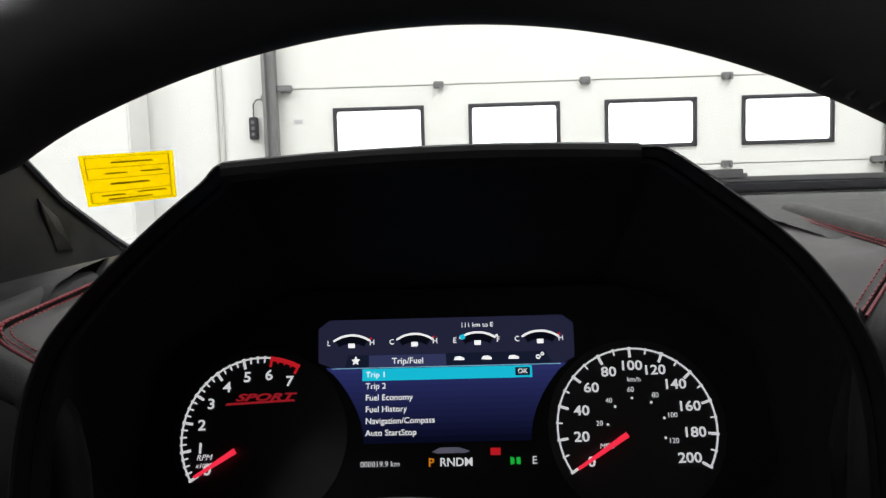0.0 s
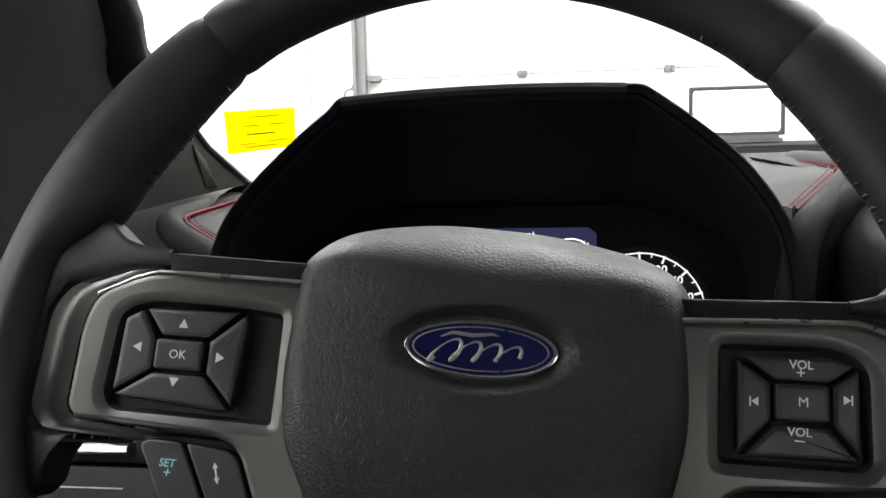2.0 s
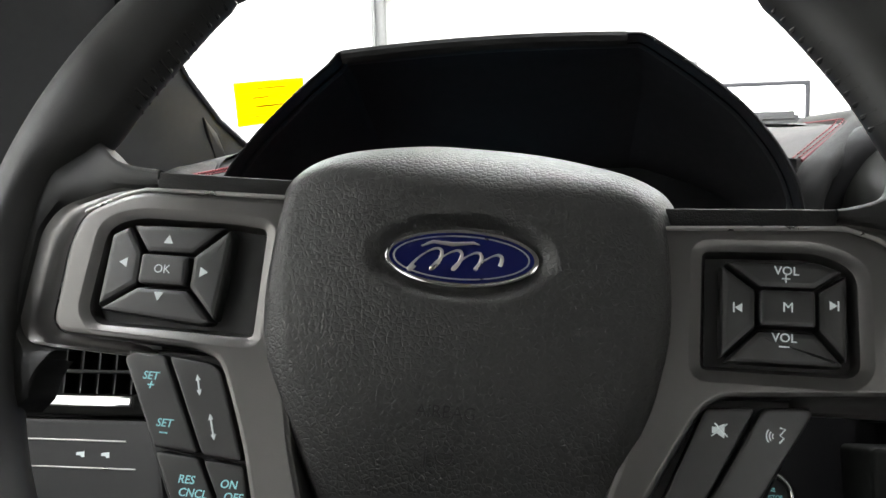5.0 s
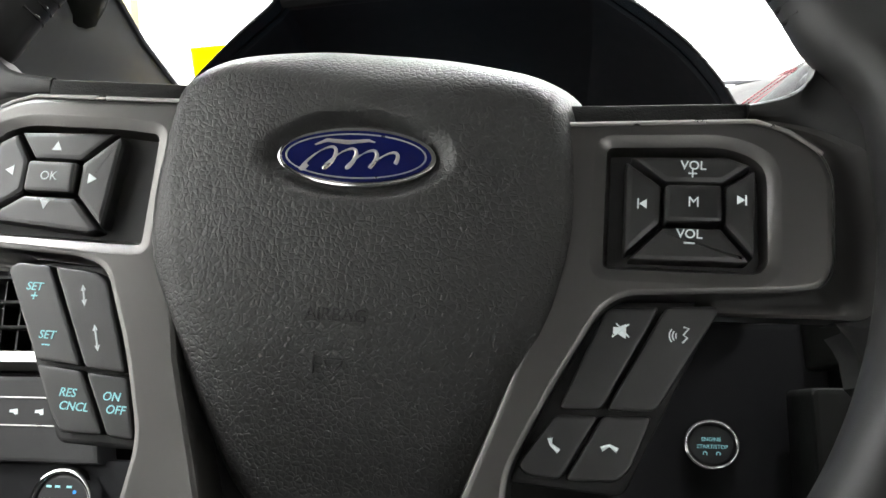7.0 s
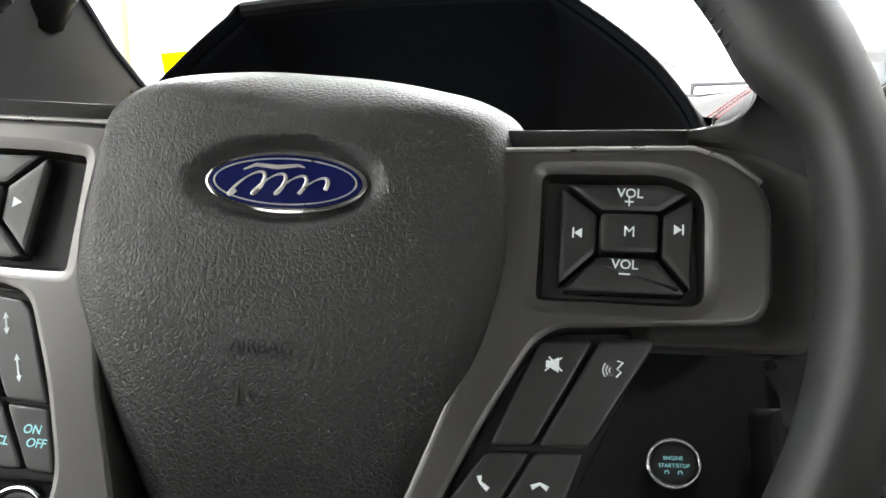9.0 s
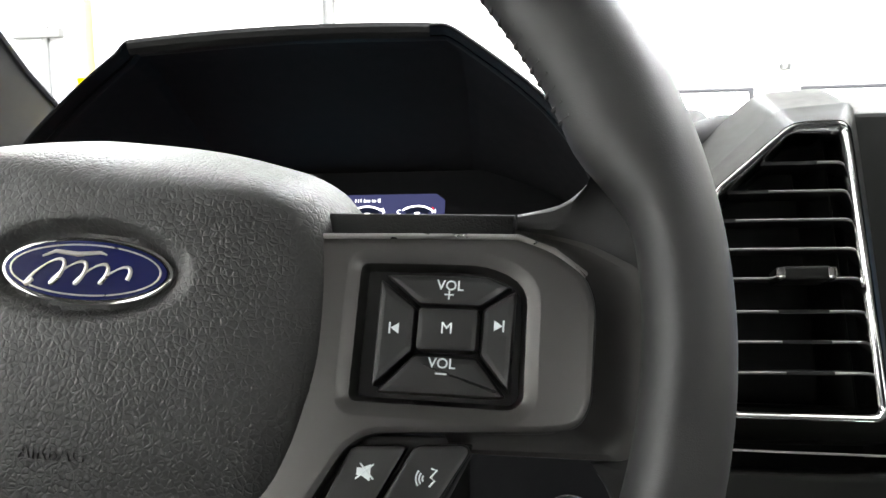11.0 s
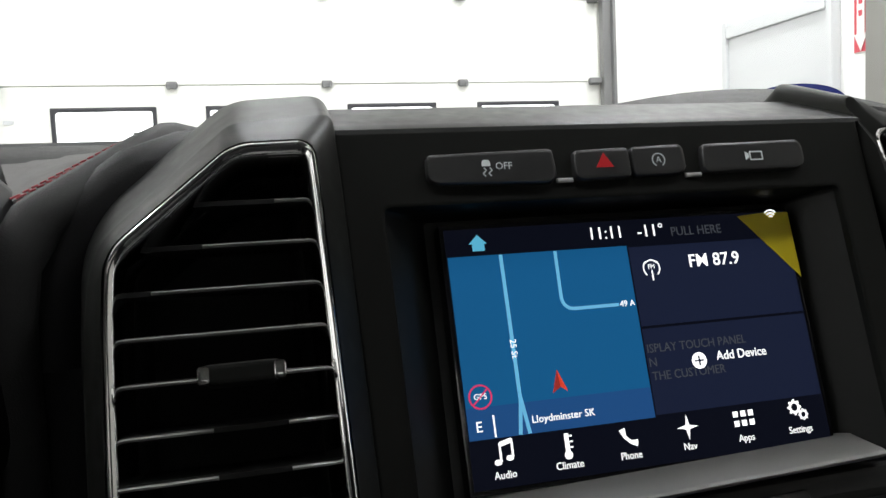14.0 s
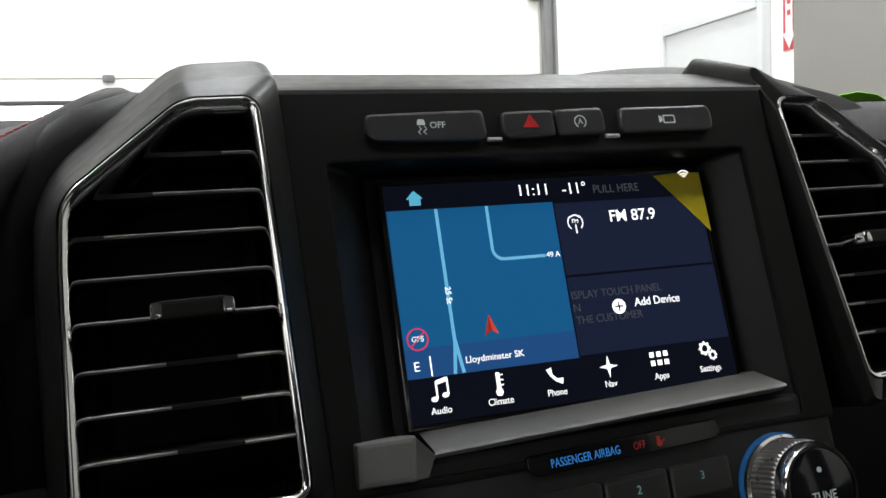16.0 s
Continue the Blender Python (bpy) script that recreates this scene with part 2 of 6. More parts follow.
def layers(levels, cap_top=True, cap_bottom=True, bm=None):
    """A solid from outlines of equal count: [(outline, z), ...], millimetres."""
    bm = bm or bmesh.new()
    rings = [[bm.verts.new((x / 1000, y / 1000, z / 1000)) for x, y in o] for o, z in levels]
    for a, b in zip(rings, rings[1:]):
        for i in range(len(a)):
            j = (i + 1) % len(a)
            bm.faces.new((a[i], a[j], b[j], b[i]))
    if cap_bottom:
        bm.faces.new(rings[0][::-1])
    if cap_top:
        bm.faces.new(rings[-1])
    return bm


def slab(pts, z0, z1, bev=0.6, r=0.0, n=4, bm=None):
    """A plate with a rounded upper edge."""
    def at(d):
        return inset(pts, r, d, n) if r else shrink([tuple(p) for p in pts], d)
    return layers([(at(0), z0), (at(0), z1 - bev), (at(bev * 0.1), z1 - bev * 0.6), (at(bev * 0.35), z1 - bev * 0.2), (at(bev), z1), (at(bev + 0.3), z1)], bm=bm)


def box(x0, x1, y0, y1, z0, z1, bev=0.0, bm=None):
    """A box in metres."""
    own = bmesh.new()
    bmesh.ops.create_cube(own, size=1, matrix=Matrix.LocRotScale(((x0 + x1) / 2, (y0 + y1) / 2, (z0 + z1) / 2), None, (x1 - x0, y1 - y0, z1 - z0)))
    if bev:
        bmesh.ops.bevel(own, geom=own.edges[:], offset=bev, segments=2, affect="EDGES", clamp_overlap=True)
    if bm is None:
        return own
    me = bpy.data.meshes.new("tmp")
    own.to_mesh(me)
    own.free()
    bm.from_mesh(me)
    bpy.data.meshes.remove(me)
    return bm


def ringplate(outer, inner, z0, z1, bev=0.8, inner_bev=None):
    """A frame between two outlines of equal count."""
    ib = bev if inner_bev is None else inner_bev
    bm = bmesh.new()
    seq = [(outer, z0), (outer, z1 - bev), (shrink(outer, bev * 0.3), z1 - bev * 0.3), (shrink(outer, bev), z1),
           (shrink(inner, -ib), z1), (shrink(inner, -ib * 0.3), z1 - ib * 0.3), (inner, z1 - ib), (inner, z0)]
    rings = [[bm.verts.new((x / 1000, y / 1000, z / 1000)) for x, y in o] for o, z in seq]
    for a, b in zip(rings, rings[1:] + rings[:1]):
        for i in range(len(a)):
            j = (i + 1) % len(a)
            bm.faces.new((a[i], a[j], b[j], b[i]))
    return bm


def sweep(pts, rad, sides=10, closed=False, squash=1.0, bm=None, unit=1.0):
    """A tube along points; rad a number or one for each point."""
    bm = bm or bmesh.new()
    P = [Vector(p) * unit for p in pts]
    k = len(P)
    rings = []
    up = Vector((0, 0, 1))
    for i in range(k):
        a, b = P[(i - 1) % k] if closed or i else P[i], P[(i + 1) % k] if closed or i < k - 1 else P[i]
        d = (b - a).normalized()
        s = d.cross(up)
        s = s.normalized() if s.length > 1e-4 else Vector((1, 0, 0))
        w = s.cross(d).normalized()
        r = (rad[i] if isinstance(rad, (list, tuple)) else rad) * unit
        rings.append([bm.verts.new(P[i] + s * r * math.cos(2 * math.pi * j / sides) + w * r * squash * math.sin(2 * math.pi * j / sides)) for j in range(sides)])
    for i in range(k if closed else k - 1):
        a, b = rings[i], rings[(i + 1) % k]
        for j in range(sides):
            bm.faces.new((a[j], a[(j + 1) % sides], b[(j + 1) % sides], b[j]))
    if not closed:
        bm.faces.new(rings[0][::-1])
        bm.faces.new(rings[-1])
    return bm


def disc(cx, cy, r, z0, z1, n=32, bev=0.0, ry=None, bm=None):
    o = [(cx + r * math.cos(2 * math.pi * i / n), cy + (ry or r) * math.sin(2 * math.pi * i / n)) for i in range(n)]
    return slab(o, z0, z1, bev, bm=bm) if bev else layers([(o, z0), (o, z1)], bm=bm)


def arc(cx, cy, r0, r1, a0, a1, z0, z1, n=40, bm=None):
    pts = [(cx + r1 * math.cos(radians(a0 + (a1 - a0) * i / n)), cy + r1 * math.sin(radians(a0 + (a1 - a0) * i / n))) for i in range(n + 1)]
    pts += [(cx + r0 * math.cos(radians(a1 + (a0 - a1) * i / n)), cy + r0 * math.sin(radians(a1 + (a0 - a1) * i / n))) for i in range(n + 1)]
    bm = bm or bmesh.new()
    for z in (z1,):
        v = [bm.verts.new((x / 1000, y / 1000, z / 1000)) for x, y in pts]
        for i in range(n):
            bm.faces.new((v[i], v[i + 1], v[2 * n - i], v[2 * n + 1 - i]))
    ex = bmesh.ops.extrude_face_region(bm, geom=[f for f in bm.faces if all(w in set(v) for w in f.verts)])
    for w in ex["geom"]:
        if isinstance(w, bmesh.types.BMVert):
            w.co.z = z0 / 1000
    return bm


def rect(x0, x1, y0, y1, z0, z1, bm=None):
    return layers([([(x0, y0), (x1, y0), (x1, y1), (x0, y1)], z0), ([(x0, y0), (x1, y0), (x1, y1), (x0, y1)], z1)], bm=bm)


def poly(pts, z0, z1, bm=None):
    bm = bm or bmesh.new()
    v = [bm.verts.new((x / 1000, y / 1000, z1 / 1000)) for x, y in pts]
    es = [bm.edges.new((v[i], v[(i + 1) % len(v)])) for i in range(len(v))]
    res = bmesh.ops.triangle_fill(bm, use_beauty=True, edges=es)
    fs = [f for f in res["geom"] if isinstance(f, bmesh.types.BMFace)]
    ex = bmesh.ops.extrude_face_region(bm, geom=fs)
    for w in ex["geom"]:
        if isinstance(w, bmesh.types.BMVert):
            w.co.z = z0 / 1000
    return bm


def text(body, x, y, z, h, material, parent, name="lettering", align="CENTER", wide=1.0, slant=0.0, turn=0.0, bold=0.0, depth=0.15):
    """Lettering as a thin mesh; h is the height of a capital, millimetres."""
    c = bpy.data.curves.new("t", "FONT")
    c.body, c.size, c.align_x, c.align_y, c.shear, c.offset = body, h / 1000 / 0.73, align, "CENTER", slant, bold / 1000
    c.extrude, c.resolution_u = depth / 2000, 3
    ob = bpy.data.objects.new("t", c)
    scene.collection.objects.link(ob)
    me = bpy.data.meshes.new_from_object(ob.evaluated_get(bpy.context.evaluated_depsgraph_get()))
    bpy.data.objects.remove(ob)
    bpy.data.curves.remove(c)
    me.transform(Matrix.Translation((x / 1000, y / 1000, z / 1000)) @ Matrix.Rotation(radians(turn), 4, "Z") @ Matrix.Diagonal((wide, 1, 1, 1)))
    me.materials.clear()
    me.materials.append(material)
    me.name = name
    o = new(name, me)
    o.parent = parent
    return o


def tilted(x, y, z, deg, ux=(1, 0, 0)):
    """A frame on a leaning panel: x along the panel, y up it, z towards the driver."""
    u = Vector(ux).normalized()
    v = Vector((0, math.sin(radians(deg)), math.cos(radians(deg))))
    v = (v - u * v.dot(u)).normalized()
    n = u.cross(v)
    return Matrix(((u.x, v.x, n.x, x), (u.y, v.y, n.y, y), (u.z, v.z, n.z, z), (0, 0, 0, 1)))

# ---- garage ----
X0, X1, YB, YD, ZC = -3.6, 3.57, -6.0, 5.4, 4.6
solid("floor", box(X0 - 0.3, X1 + 0.3, YB - 0.3, YD + 0.3, -0.2, 0.0), M_FLOOR, "sealed grey concrete workshop floor", "floor", kind="structure")
solid("ceiling", box(X0 - 0.3, X1 + 0.3, YB - 0.3, YD + 0.3, ZC, ZC + 0.2), M_CEIL, "white painted workshop ceiling", "ceiling", kind="structure")
solid("wall_west", box(X0 - 0.2, X0, YB, YD, 0, ZC), M_WALL, "white painted workshop side wall", "wall", kind="structure")
solid("wall_south", box(X0, X1, YB - 0.2, YB, 0, ZC), M_WALL, "white painted workshop back wall", "wall", kind="structure")
solid("wall_east", box(X1, X1 + 0.2, YB, YD, 0, ZC), M_WALL, "white painted workshop side wall with a grey door", "wall", kind="structure")
DX0, DX1, DZ = -1.19, 2.98, 3.9
north = bmesh.new()
box(X0 - 0.2, DX0, YD, YD + 0.2, 0, ZC, bm=north)
box(DX1, X1 + 0.2, YD, YD + 0.2, 0, ZC, bm=north)
box(DX0, DX1, YD, YD + 0.2, DZ, ZC, bm=north)
solid("wall_north", north, M_WALL, "white wall round the overhead door", "wall", kind="structure")
# boxed column and pipes left of the door
solid("wall_column", box(-2.72, -2.05, YD - 0.34, YD, 0, ZC, 0.01), M_WALL, "white boxed column beside the overhead door", "column", kind="structure")
for px in (-1.585, -1.545):
    solid("wall_trim", box(px, px + 0.012, YD - 0.02, YD, 0, ZC), M_GROOVE, "white vertical sheet joint strip on the wall", "trim", kind="structure")

door = thing("overhead_door", pose(0, YD, 0), "white sectional overhead door with four windows", "garage door")
SEAMS = [0.0, 0.547, 1.138, 1.43 - 0.002, 2.02, 2.61, 3.2, 3.9]
WIN = [(-0.79 + 0.9285 * i, -0.79 + 0.9285 * i + 0.625) for i in range(4)]
WZ0, WZ1 = 1.552, 1.885
for z0, z1 in zip(SEAMS, SEAMS[1:]):
    bm = bmesh.new()
    if z0 < WZ0 < z1:
        xs = [DX0] + [v for w in WIN for v in w] + [DX1]
        box(DX0, DX1, 0.03, 0.08, z0 + 0.004, WZ0, bm=bm)
        box(DX0, DX1, 0.03, 0.08, WZ1, z1 - 0.004, bm=bm)
        for a, b in zip(xs[0::2], xs[1::2]):
            box(a, b, 0.03, 0.08, WZ0, WZ1, bm=bm)
    else:
        box(DX0, DX1, 0.03, 0.08, z0 + 0.004, z1 - 0.004, 0.003, bm=bm)
    part("door_section", bm, M_DOORP, door)
    part("section_joint", box(DX0, DX1, 0.045, 0.06, z1 - 0.012, z1 + 0.012), M_GROOVE, door)
for a, b in WIN:
    o = [(a * 1000, WZ0 * 1000), (b * 1000, WZ0 * 1000), (b * 1000, WZ1 * 1000), (a * 1000, WZ1 * 1000)]
    i = roundpoly([(a * 1000 + 26, WZ0 * 1000 + 26), (b * 1000 - 26, WZ0 * 1000 + 26), (b * 1000 - 26, WZ1 * 1000 - 26), (a * 1000 + 26, WZ1 * 1000 - 26)], 22, 4)
    bm = ringplate(roundpoly(o, 4, 4), i, -12, 12, 3)
    bm.transform(Matrix(((1, 0, 0, 0), (0, 0, -1, 0.028), (0, 1, 0, 0), (0, 0, 0, 1))))
    w = part("window_frame", bm, M_FRAME, door, "black rubber window frame")
    part("pane", box(a + 0.02, b - 0.02, 0.05, 0.058, WZ0 + 0.02, WZ1 - 0.02), M_SNOW, w, "window pane white with daylight")
for z in (1.428, 2.02, 2.61):
    for hx in (-1.10, -0.06, 0.935, 1.892, 2.90):
        bm = box(hx - 0.035, hx + 0.035, 0.0, 0.03, z - 0.022, z + 0.022, 0.004)
        box(hx - 0.03, hx - 0.012, -0.02, 0.0, z - 0.03, z + 0.012, 0.003, bm=bm)
        box(hx + 0.012, hx + 0.03, -0.02, 0.0, z - 0.03, z + 0.012, 0.003, bm=bm)
        part("hinge", bm, M_TRACK, door, "grey steel door hinge")
for tx, sgn in ((DX0, -1), (DX1, 1)):
    tr = thing("door_track", pose(tx, YD, 0), "grey steel vertical track of the overhead door", "track", "door tracks")
    bm = box(-0.035, 0.035, -0.07, 0.0, 0, DZ, 0.004)
    part("rail", bm, M_TRACK, tr)
    part("angle_iron", box(0.036 * sgn - 0.012, 0.036 * sgn + 0.012, -0.11, -0.005, 0, DZ, 0.002), M_TRACK, tr)
    for z in (1.43, 2.02, 2.61):
        part("roller_bracket", box(-sgn * 0.09 - 0.05, -sgn * 0.09 + 0.05, -0.05, -0.02, z - 0.02, z + 0.02, 0.004), M_TRACK, tr)

ctrl = thing("door_switch", pose(-1.325, YD, 1.76), "dark grey push-button box with a bent conduit", "switch")
part("box", box(-0.028, 0.028, -0.05, 0, -0.075, 0.075, 0.006), M_FRAME, ctrl)
for z in (-0.04, 0, 0.04):
    part("push_button", box(-0.012, 0.012, -0.056, -0.05, z - 0.012, z + 0.012, 0.003), M_TRACK, ctrl)
part("conduit", sweep([(0, -0.02, 0.075), (0, -0.02, 0.16), (0.02, -0.02, 0.19), (0.07, -0.02, 0.20)], 0.006, 8), M_TRACK, ctrl)
part("junction_box", box(0.06, 0.10, -0.04, 0, 0.18, 0.225, 0.004), M_TRACK, ctrl)

plate = solid("label_plate", box(-1.06, -1.0, YD + 0.024, YD + 0.0305, 1.79, 1.815), M_GREYDOOR, "small grey maker's plate on the door", "plate")

# east wall: grey steel door, white jamb, dark wall beyond, arrow sign
gd = thing("grey_door", pose(X1, 4.24, 0), "light grey painted steel door in a grey frame", "door", kind="structure")
part("leaf", box(-0.04, 0.0, -0.46, 0.44, 0, 2.19, 0.004), M_GREYDOOR, gd)
fr = box(-0.06, 0.0, -0.51, -0.46, 0, 2.27, 0.004)
box(-0.06, 0.0, 0.44, 0.49, 0, 2.30, 0.004, bm=fr)
box(-0.06, 0.0, -0.46, 0.44, 2.19, 2.27, 0.004, bm=fr)
part("door_frame", fr, M_GREYDOOR, gd)
part("handle", sweep([(-0.05, 0.38, 1.0), (-0.09, 0.38, 1.0), (-0.09, 0.27, 1.0)], 0.01, 8), M_TRACK, gd)
solid("wall_panel", box(X1 - 0.05, X1, YB + 0.01, 3.505, 0, ZC - 0.01), M_GREYWALL, "dark grey painted stretch of the side wall", "wall", kind="structure")
sg = thing("arrow_sign", pose(X1 - 0.006, 3.575, 2.2), "red and white sign with an arrow pointing down", "sign")
part("plate", box(-0.002, 0.006, -0.055, 0.055, -0.29, 0.55), M_SIGNWHITE, sg)
part("red_field", box(-0.006, -0.003, -0.048, 0.048, -0.285, 0.545), M_SIGNRED, sg)
arrow = poly([(-26, 530), (-26, -190), (-46, -190), (0, -280), (46, -190), (26, -190), (26, 530)], 7, 10)
arrow.transform(Matrix(((0, 0, -1, 0), (-1, 0, 0, 0), (0, 1, 0, 0), (0, 0, 0, 1))))
part("arrow", arrow, M_SIGNWHITE, sg)
for k in range(10):
    part("letter_bar", box(-0.0125, -0.0105, -0.012, 0.012, 0.46 - 0.062 * k, 0.49 - 0.062 * k), M_SIGNRED, sg, "illegible red letter bar")
bs = thing("oval_sign", pose(3.30, 3.78, 1.67), "blue oval board over a white sheet, on a stand", "sign")
part("oval", disc(0, 0, 260, 0, 12, 40, 2, 105), M_BLUE, bs).matrix_local = pose(0, 0, 0, 90, 0, -35)
part("white_sheet", box(-0.3, 0.3, 0.015, 0.02, -0.36, 0.0), M_SIGNWHITE, bs).matrix_local = pose(0, 0, 0, 0, 0, -35)
part("stand_pole", sweep([(0, 0.05, 0), (0, 0.05, -1.67)], 0.015, 8), M_TRACK, bs)

# west side: yellow and grey framed doorway seen past the pillar
wd = thing("side_doorway", pose(-2.9, YD - 0.4, 0), "grey door in a yellowed frame beside a white column", "door", kind="structure")
part("leaf", box(-0.55, 0.02, 0.03, 0.07, 0, 2.5), M_GREYDOOR, wd)
part("jamb", box(0.02, 0.12, 0.0, 0.10, 0, 2.62, 0.004), mat("yellowed_frame_paint", (0.5, 0.42, 0.2), 0.6), wd)
part("glass_bar", box(-0.20, -0.16, 0.0, 0.03, 0.9, 2.4), M_TRACK, wd)
part("closer", box(-0.4, -0.05, -0.03, 0.03, 2.32, 2.38, 0.004), M_TRACK, wd)

# ceiling lamps
for lx, LAMP_W in ((-2.65, 47.0), (0.45, 38.0), (2.9, 54.0)):
    for ly in (-3.6, -0.9, 1.6, 3.9):
        fx = thing("ceiling_light", pose(lx, ly, ZC), "white twin-tube workshop ceiling light", "ceiling light", "ceiling lights")
        part("housing", box(-0.16, 0.16, -0.62, 0.62, -0.06, 0, 0.006), M_WALL, fx)
        area_lamp(lx - 0.08, ly, ZC - 0.07, 0.09, 1.2, LAMP_W)
        area_lamp(lx + 0.08, ly, ZC - 0.07, 0.09, 1.2, LAMP_W)

# ---- cab of the truck ----
roof = bmesh.new()
prof = [(-1.6, 1.86), (-1.3, 1.93), (-0.6, 1.95), (0.0, 1.94), (0.16, 1.90)]
for sx0, sx1 in ((-0.40, 1.33),):
    for (y0, z0), (y1, z1) in zip(prof, prof[1:]):
        for dz in (0, 0.05):
            vs = [roof.verts.new(p) for p in ((sx0, y0, z0 + dz), (sx1, y0, z0 + dz), (sx1, y1, z1 + dz), (sx0, y1, z1 + dz))]
            roof.faces.new(vs)
solid("cab_roof", roof, M_HEADLINER, "grey cloth headliner under the cab roof", "car roof", kind="structure")
back = box(-0.40, 1.33, -1.66, -1.6, 0.5, 1.30, 0.01)
box(-0.40, -0.16, -1.66, -1.6, 1.30, 1.90, bm=back)
box(1.09, 1.33, -1.66, -1.6, 1.30, 1.90, bm=back)
box(-0.16, 1.09, -1.66, -1.6, 1.85, 1.90, bm=back)
solid("cab_back", back, M_TRIMCLOTH, "grey trimmed rear wall of the cab", "car body", kind="structure")
for side, x in ((-1, -0.45), (1, 1.38)):
    bm = box(x - 0.05, x + 0.05, -1.6, 0.62, 0.55, 1.16, 0.02)
    box(x - 0.05, x + 0.05, -0.70, -0.36, 1.16, 1.94, bm=bm)
    box(x - 0.05, x + 0.05, -1.6, -1.42, 1.16, 1.94, bm=bm)
    box(x - 0.05, x + 0.05, -1.42, -0.70, 1.86, 1.94, bm=bm)
    box(x - 0.05, x + 0.05, -0.36, 0.35, 1.82, 1.94, bm=bm)
    solid("cab_door", bm, M_DASH, "dark grey inner side of a cab door", "car door", kind="structure")
solid("cab_floor", box(-0.45, 1.38, -1.6, 0.9, 0.5, 0.55), M_BLACK, "black carpeted cab floor", "car floor", kind="structure")

solid("truck_underbody", box(-0.40, 1.33, -1.6, 2.2, 0.0, 0.5, 0.03), M_BLACK, "plain dark underbody of the truck", "car body", kind="structure")
for x in (-0.41, 1.29):
    solid("truck_side", box(x, x + 0.05, 0.64, 2.2, 0.45, 1.22, 0.015), M_PAINT, "white painted front side of the truck", "car body", kind="structure")

# windshield: leaning sheet of glass from the cowl to the roof
ws = bmesh.new()
rows_ws = []
for k in range(9):
    s = k / 8
    y, z = 1.02 - 0.86 * s, 1.30 + 0.585 * s + 0.03 * math.sin(math.pi * s)
    row = []
    for i in range(17):
        q = i / 16 * 2 - 1
        row.append(ws.verts.new((0.465 + q * (0.80 - 0.06 * s), y - 0.16 * q * q * (1 - 0.5 * s), z)))
    rows_ws.append(row)
for a, b in zip(rows_ws, rows_ws[1:]):
    for i in range(16):
        ws.faces.new((a[i], a[i + 1], b[i + 1], b[i]))
glass = solid("windshield", ws, M_GLASS, "clear leaning windshield glass", "windshield", kind="structure")
glass.visible_shadow = False

# white bonnet and the cowl strip at its edge
hood = bmesh.new()
hp = [(1.03, 1.352), (1.3, 1.357), (1.8, 1.335), (2.2, 1.25), (2.35, 1.05), (2.38, 0.6)]
grid = []
for y, z in hp:
    grid.append([hood.verts.new((0.465 + q * 0.88, y, z - 0.05 * abs(q) ** 3)) for q in [i / 8 - 1 for i in range(17)]])
for a, b in zip(grid, grid[1:]):
    for i in range(16):
        hood.faces.new((a[i], a[i + 1], b[i + 1], b[i]))
solid("truck_bonnet", hood, M_PAINT, "white painted bonnet ahead of the windshield", "car bonnet")

# ---- dashboard ----
dash = thing("dashboard", pose(0, 0, 0), "dark grey moulded dashboard with red-stitched panels", "dashboard")


def loft(curves, bm=None):
    """A skin over rows of points of equal count, metres."""
    bm = bm or bmesh.new()
    rows_ = [[bm.verts.new(p) for p in c] for c in curves]
    for a, b in zip(rows_, rows_[1:]):
        for i in range(len(a) - 1):
            bm.faces.new((a[i], a[i + 1], b[i + 1], b[i]))
    return bm


# top skin, from the cowl back to the crease above the instruments
def top_skin(x0, x1, prof, n=24):
    cs = []
    for y, z in prof:
        cs.append([(x0 + (x1 - x0) * i / n, y, z) for i in range(n + 1)])
    return loft(cs)


FAR = [(1.00, 1.336), (0.90, 1.347), (0.80, 1.347), (0.70, 1.342), (0.62, 1.337)]
NEAR = [(0.56, 1.332), (0.515, 1.322), (0.492, 1.300), (0.487, 1.25), (0.48, 1.15), (0.50, 1.02), (0.62, 0.85)]


def side_skin(x0, x1, prof, n=14):
    """The pad falling away towards the door: profile rows of (y, drop below its crown) or (y, drop, fixed height)."""
    rows_ = []
    for y, drop, *fixed in prof:
        row = []
        for i in range(n + 1):
            x = x0 + (x1 - x0) * i / n
            d = max(0.0, -0.16 - x)
            row.append((x, y, fixed[0] if fixed else 1.333 - 0.17 * d - 0.3 * d * d - drop))
        rows_.append(row)
    return loft(rows_)


BEHIND = [(1.00, 0.13), (0.80, 0.07), (0.70, 0.028), (0.65, 0.009), (0.62, 0.002), (0.60, 0)]
part("top_pad", side_skin(-0.40, -0.190, BEHIND + [(0.56, 0.003), (0.53, 0.009), (0.508, 0.021), (0.494, 0.040), (0.487, 0.08), (0.48, 0, 1.15), (0.50, 0, 1.02), (0.62, 0, 0.85)]), M_DASH, dash)
part("top_pad", top_skin(-0.165, 0.262, FAR[:-1] + [(0.62, 1.330), (0.60, 1.316), (0.595, 1.25), (0.595, 0.9)]), M_DASH, dash)
part("top_pad", side_skin(-0.192, -0.165, BEHIND + [(0.585, 0.006), (0.572, 0.016), (0.564, 0.035), (0.56, 0, 1.25), (0.56, 0, 0.9)], 4), M_DASH, dash)
part("top_pad", top_skin(0.262, 1.33, FAR + NEAR), M_DASH, dash)
bulge = loft([[(0.50 + 0.27 * i / 16, y, z + 0.020 * math.sin(math.pi * i / 16) ** 0.7) for i in range(17)] for y, z in ((0.78, 1.332), (0.64, 1.340), (0.56, 1.338), (0.525, 1.326), (0.505, 1.300), (0.500, 1.262), (0.50, 1.20))])
part("passenger_pad", bulge, M_DASH, dash, "arched pad over the passenger side")
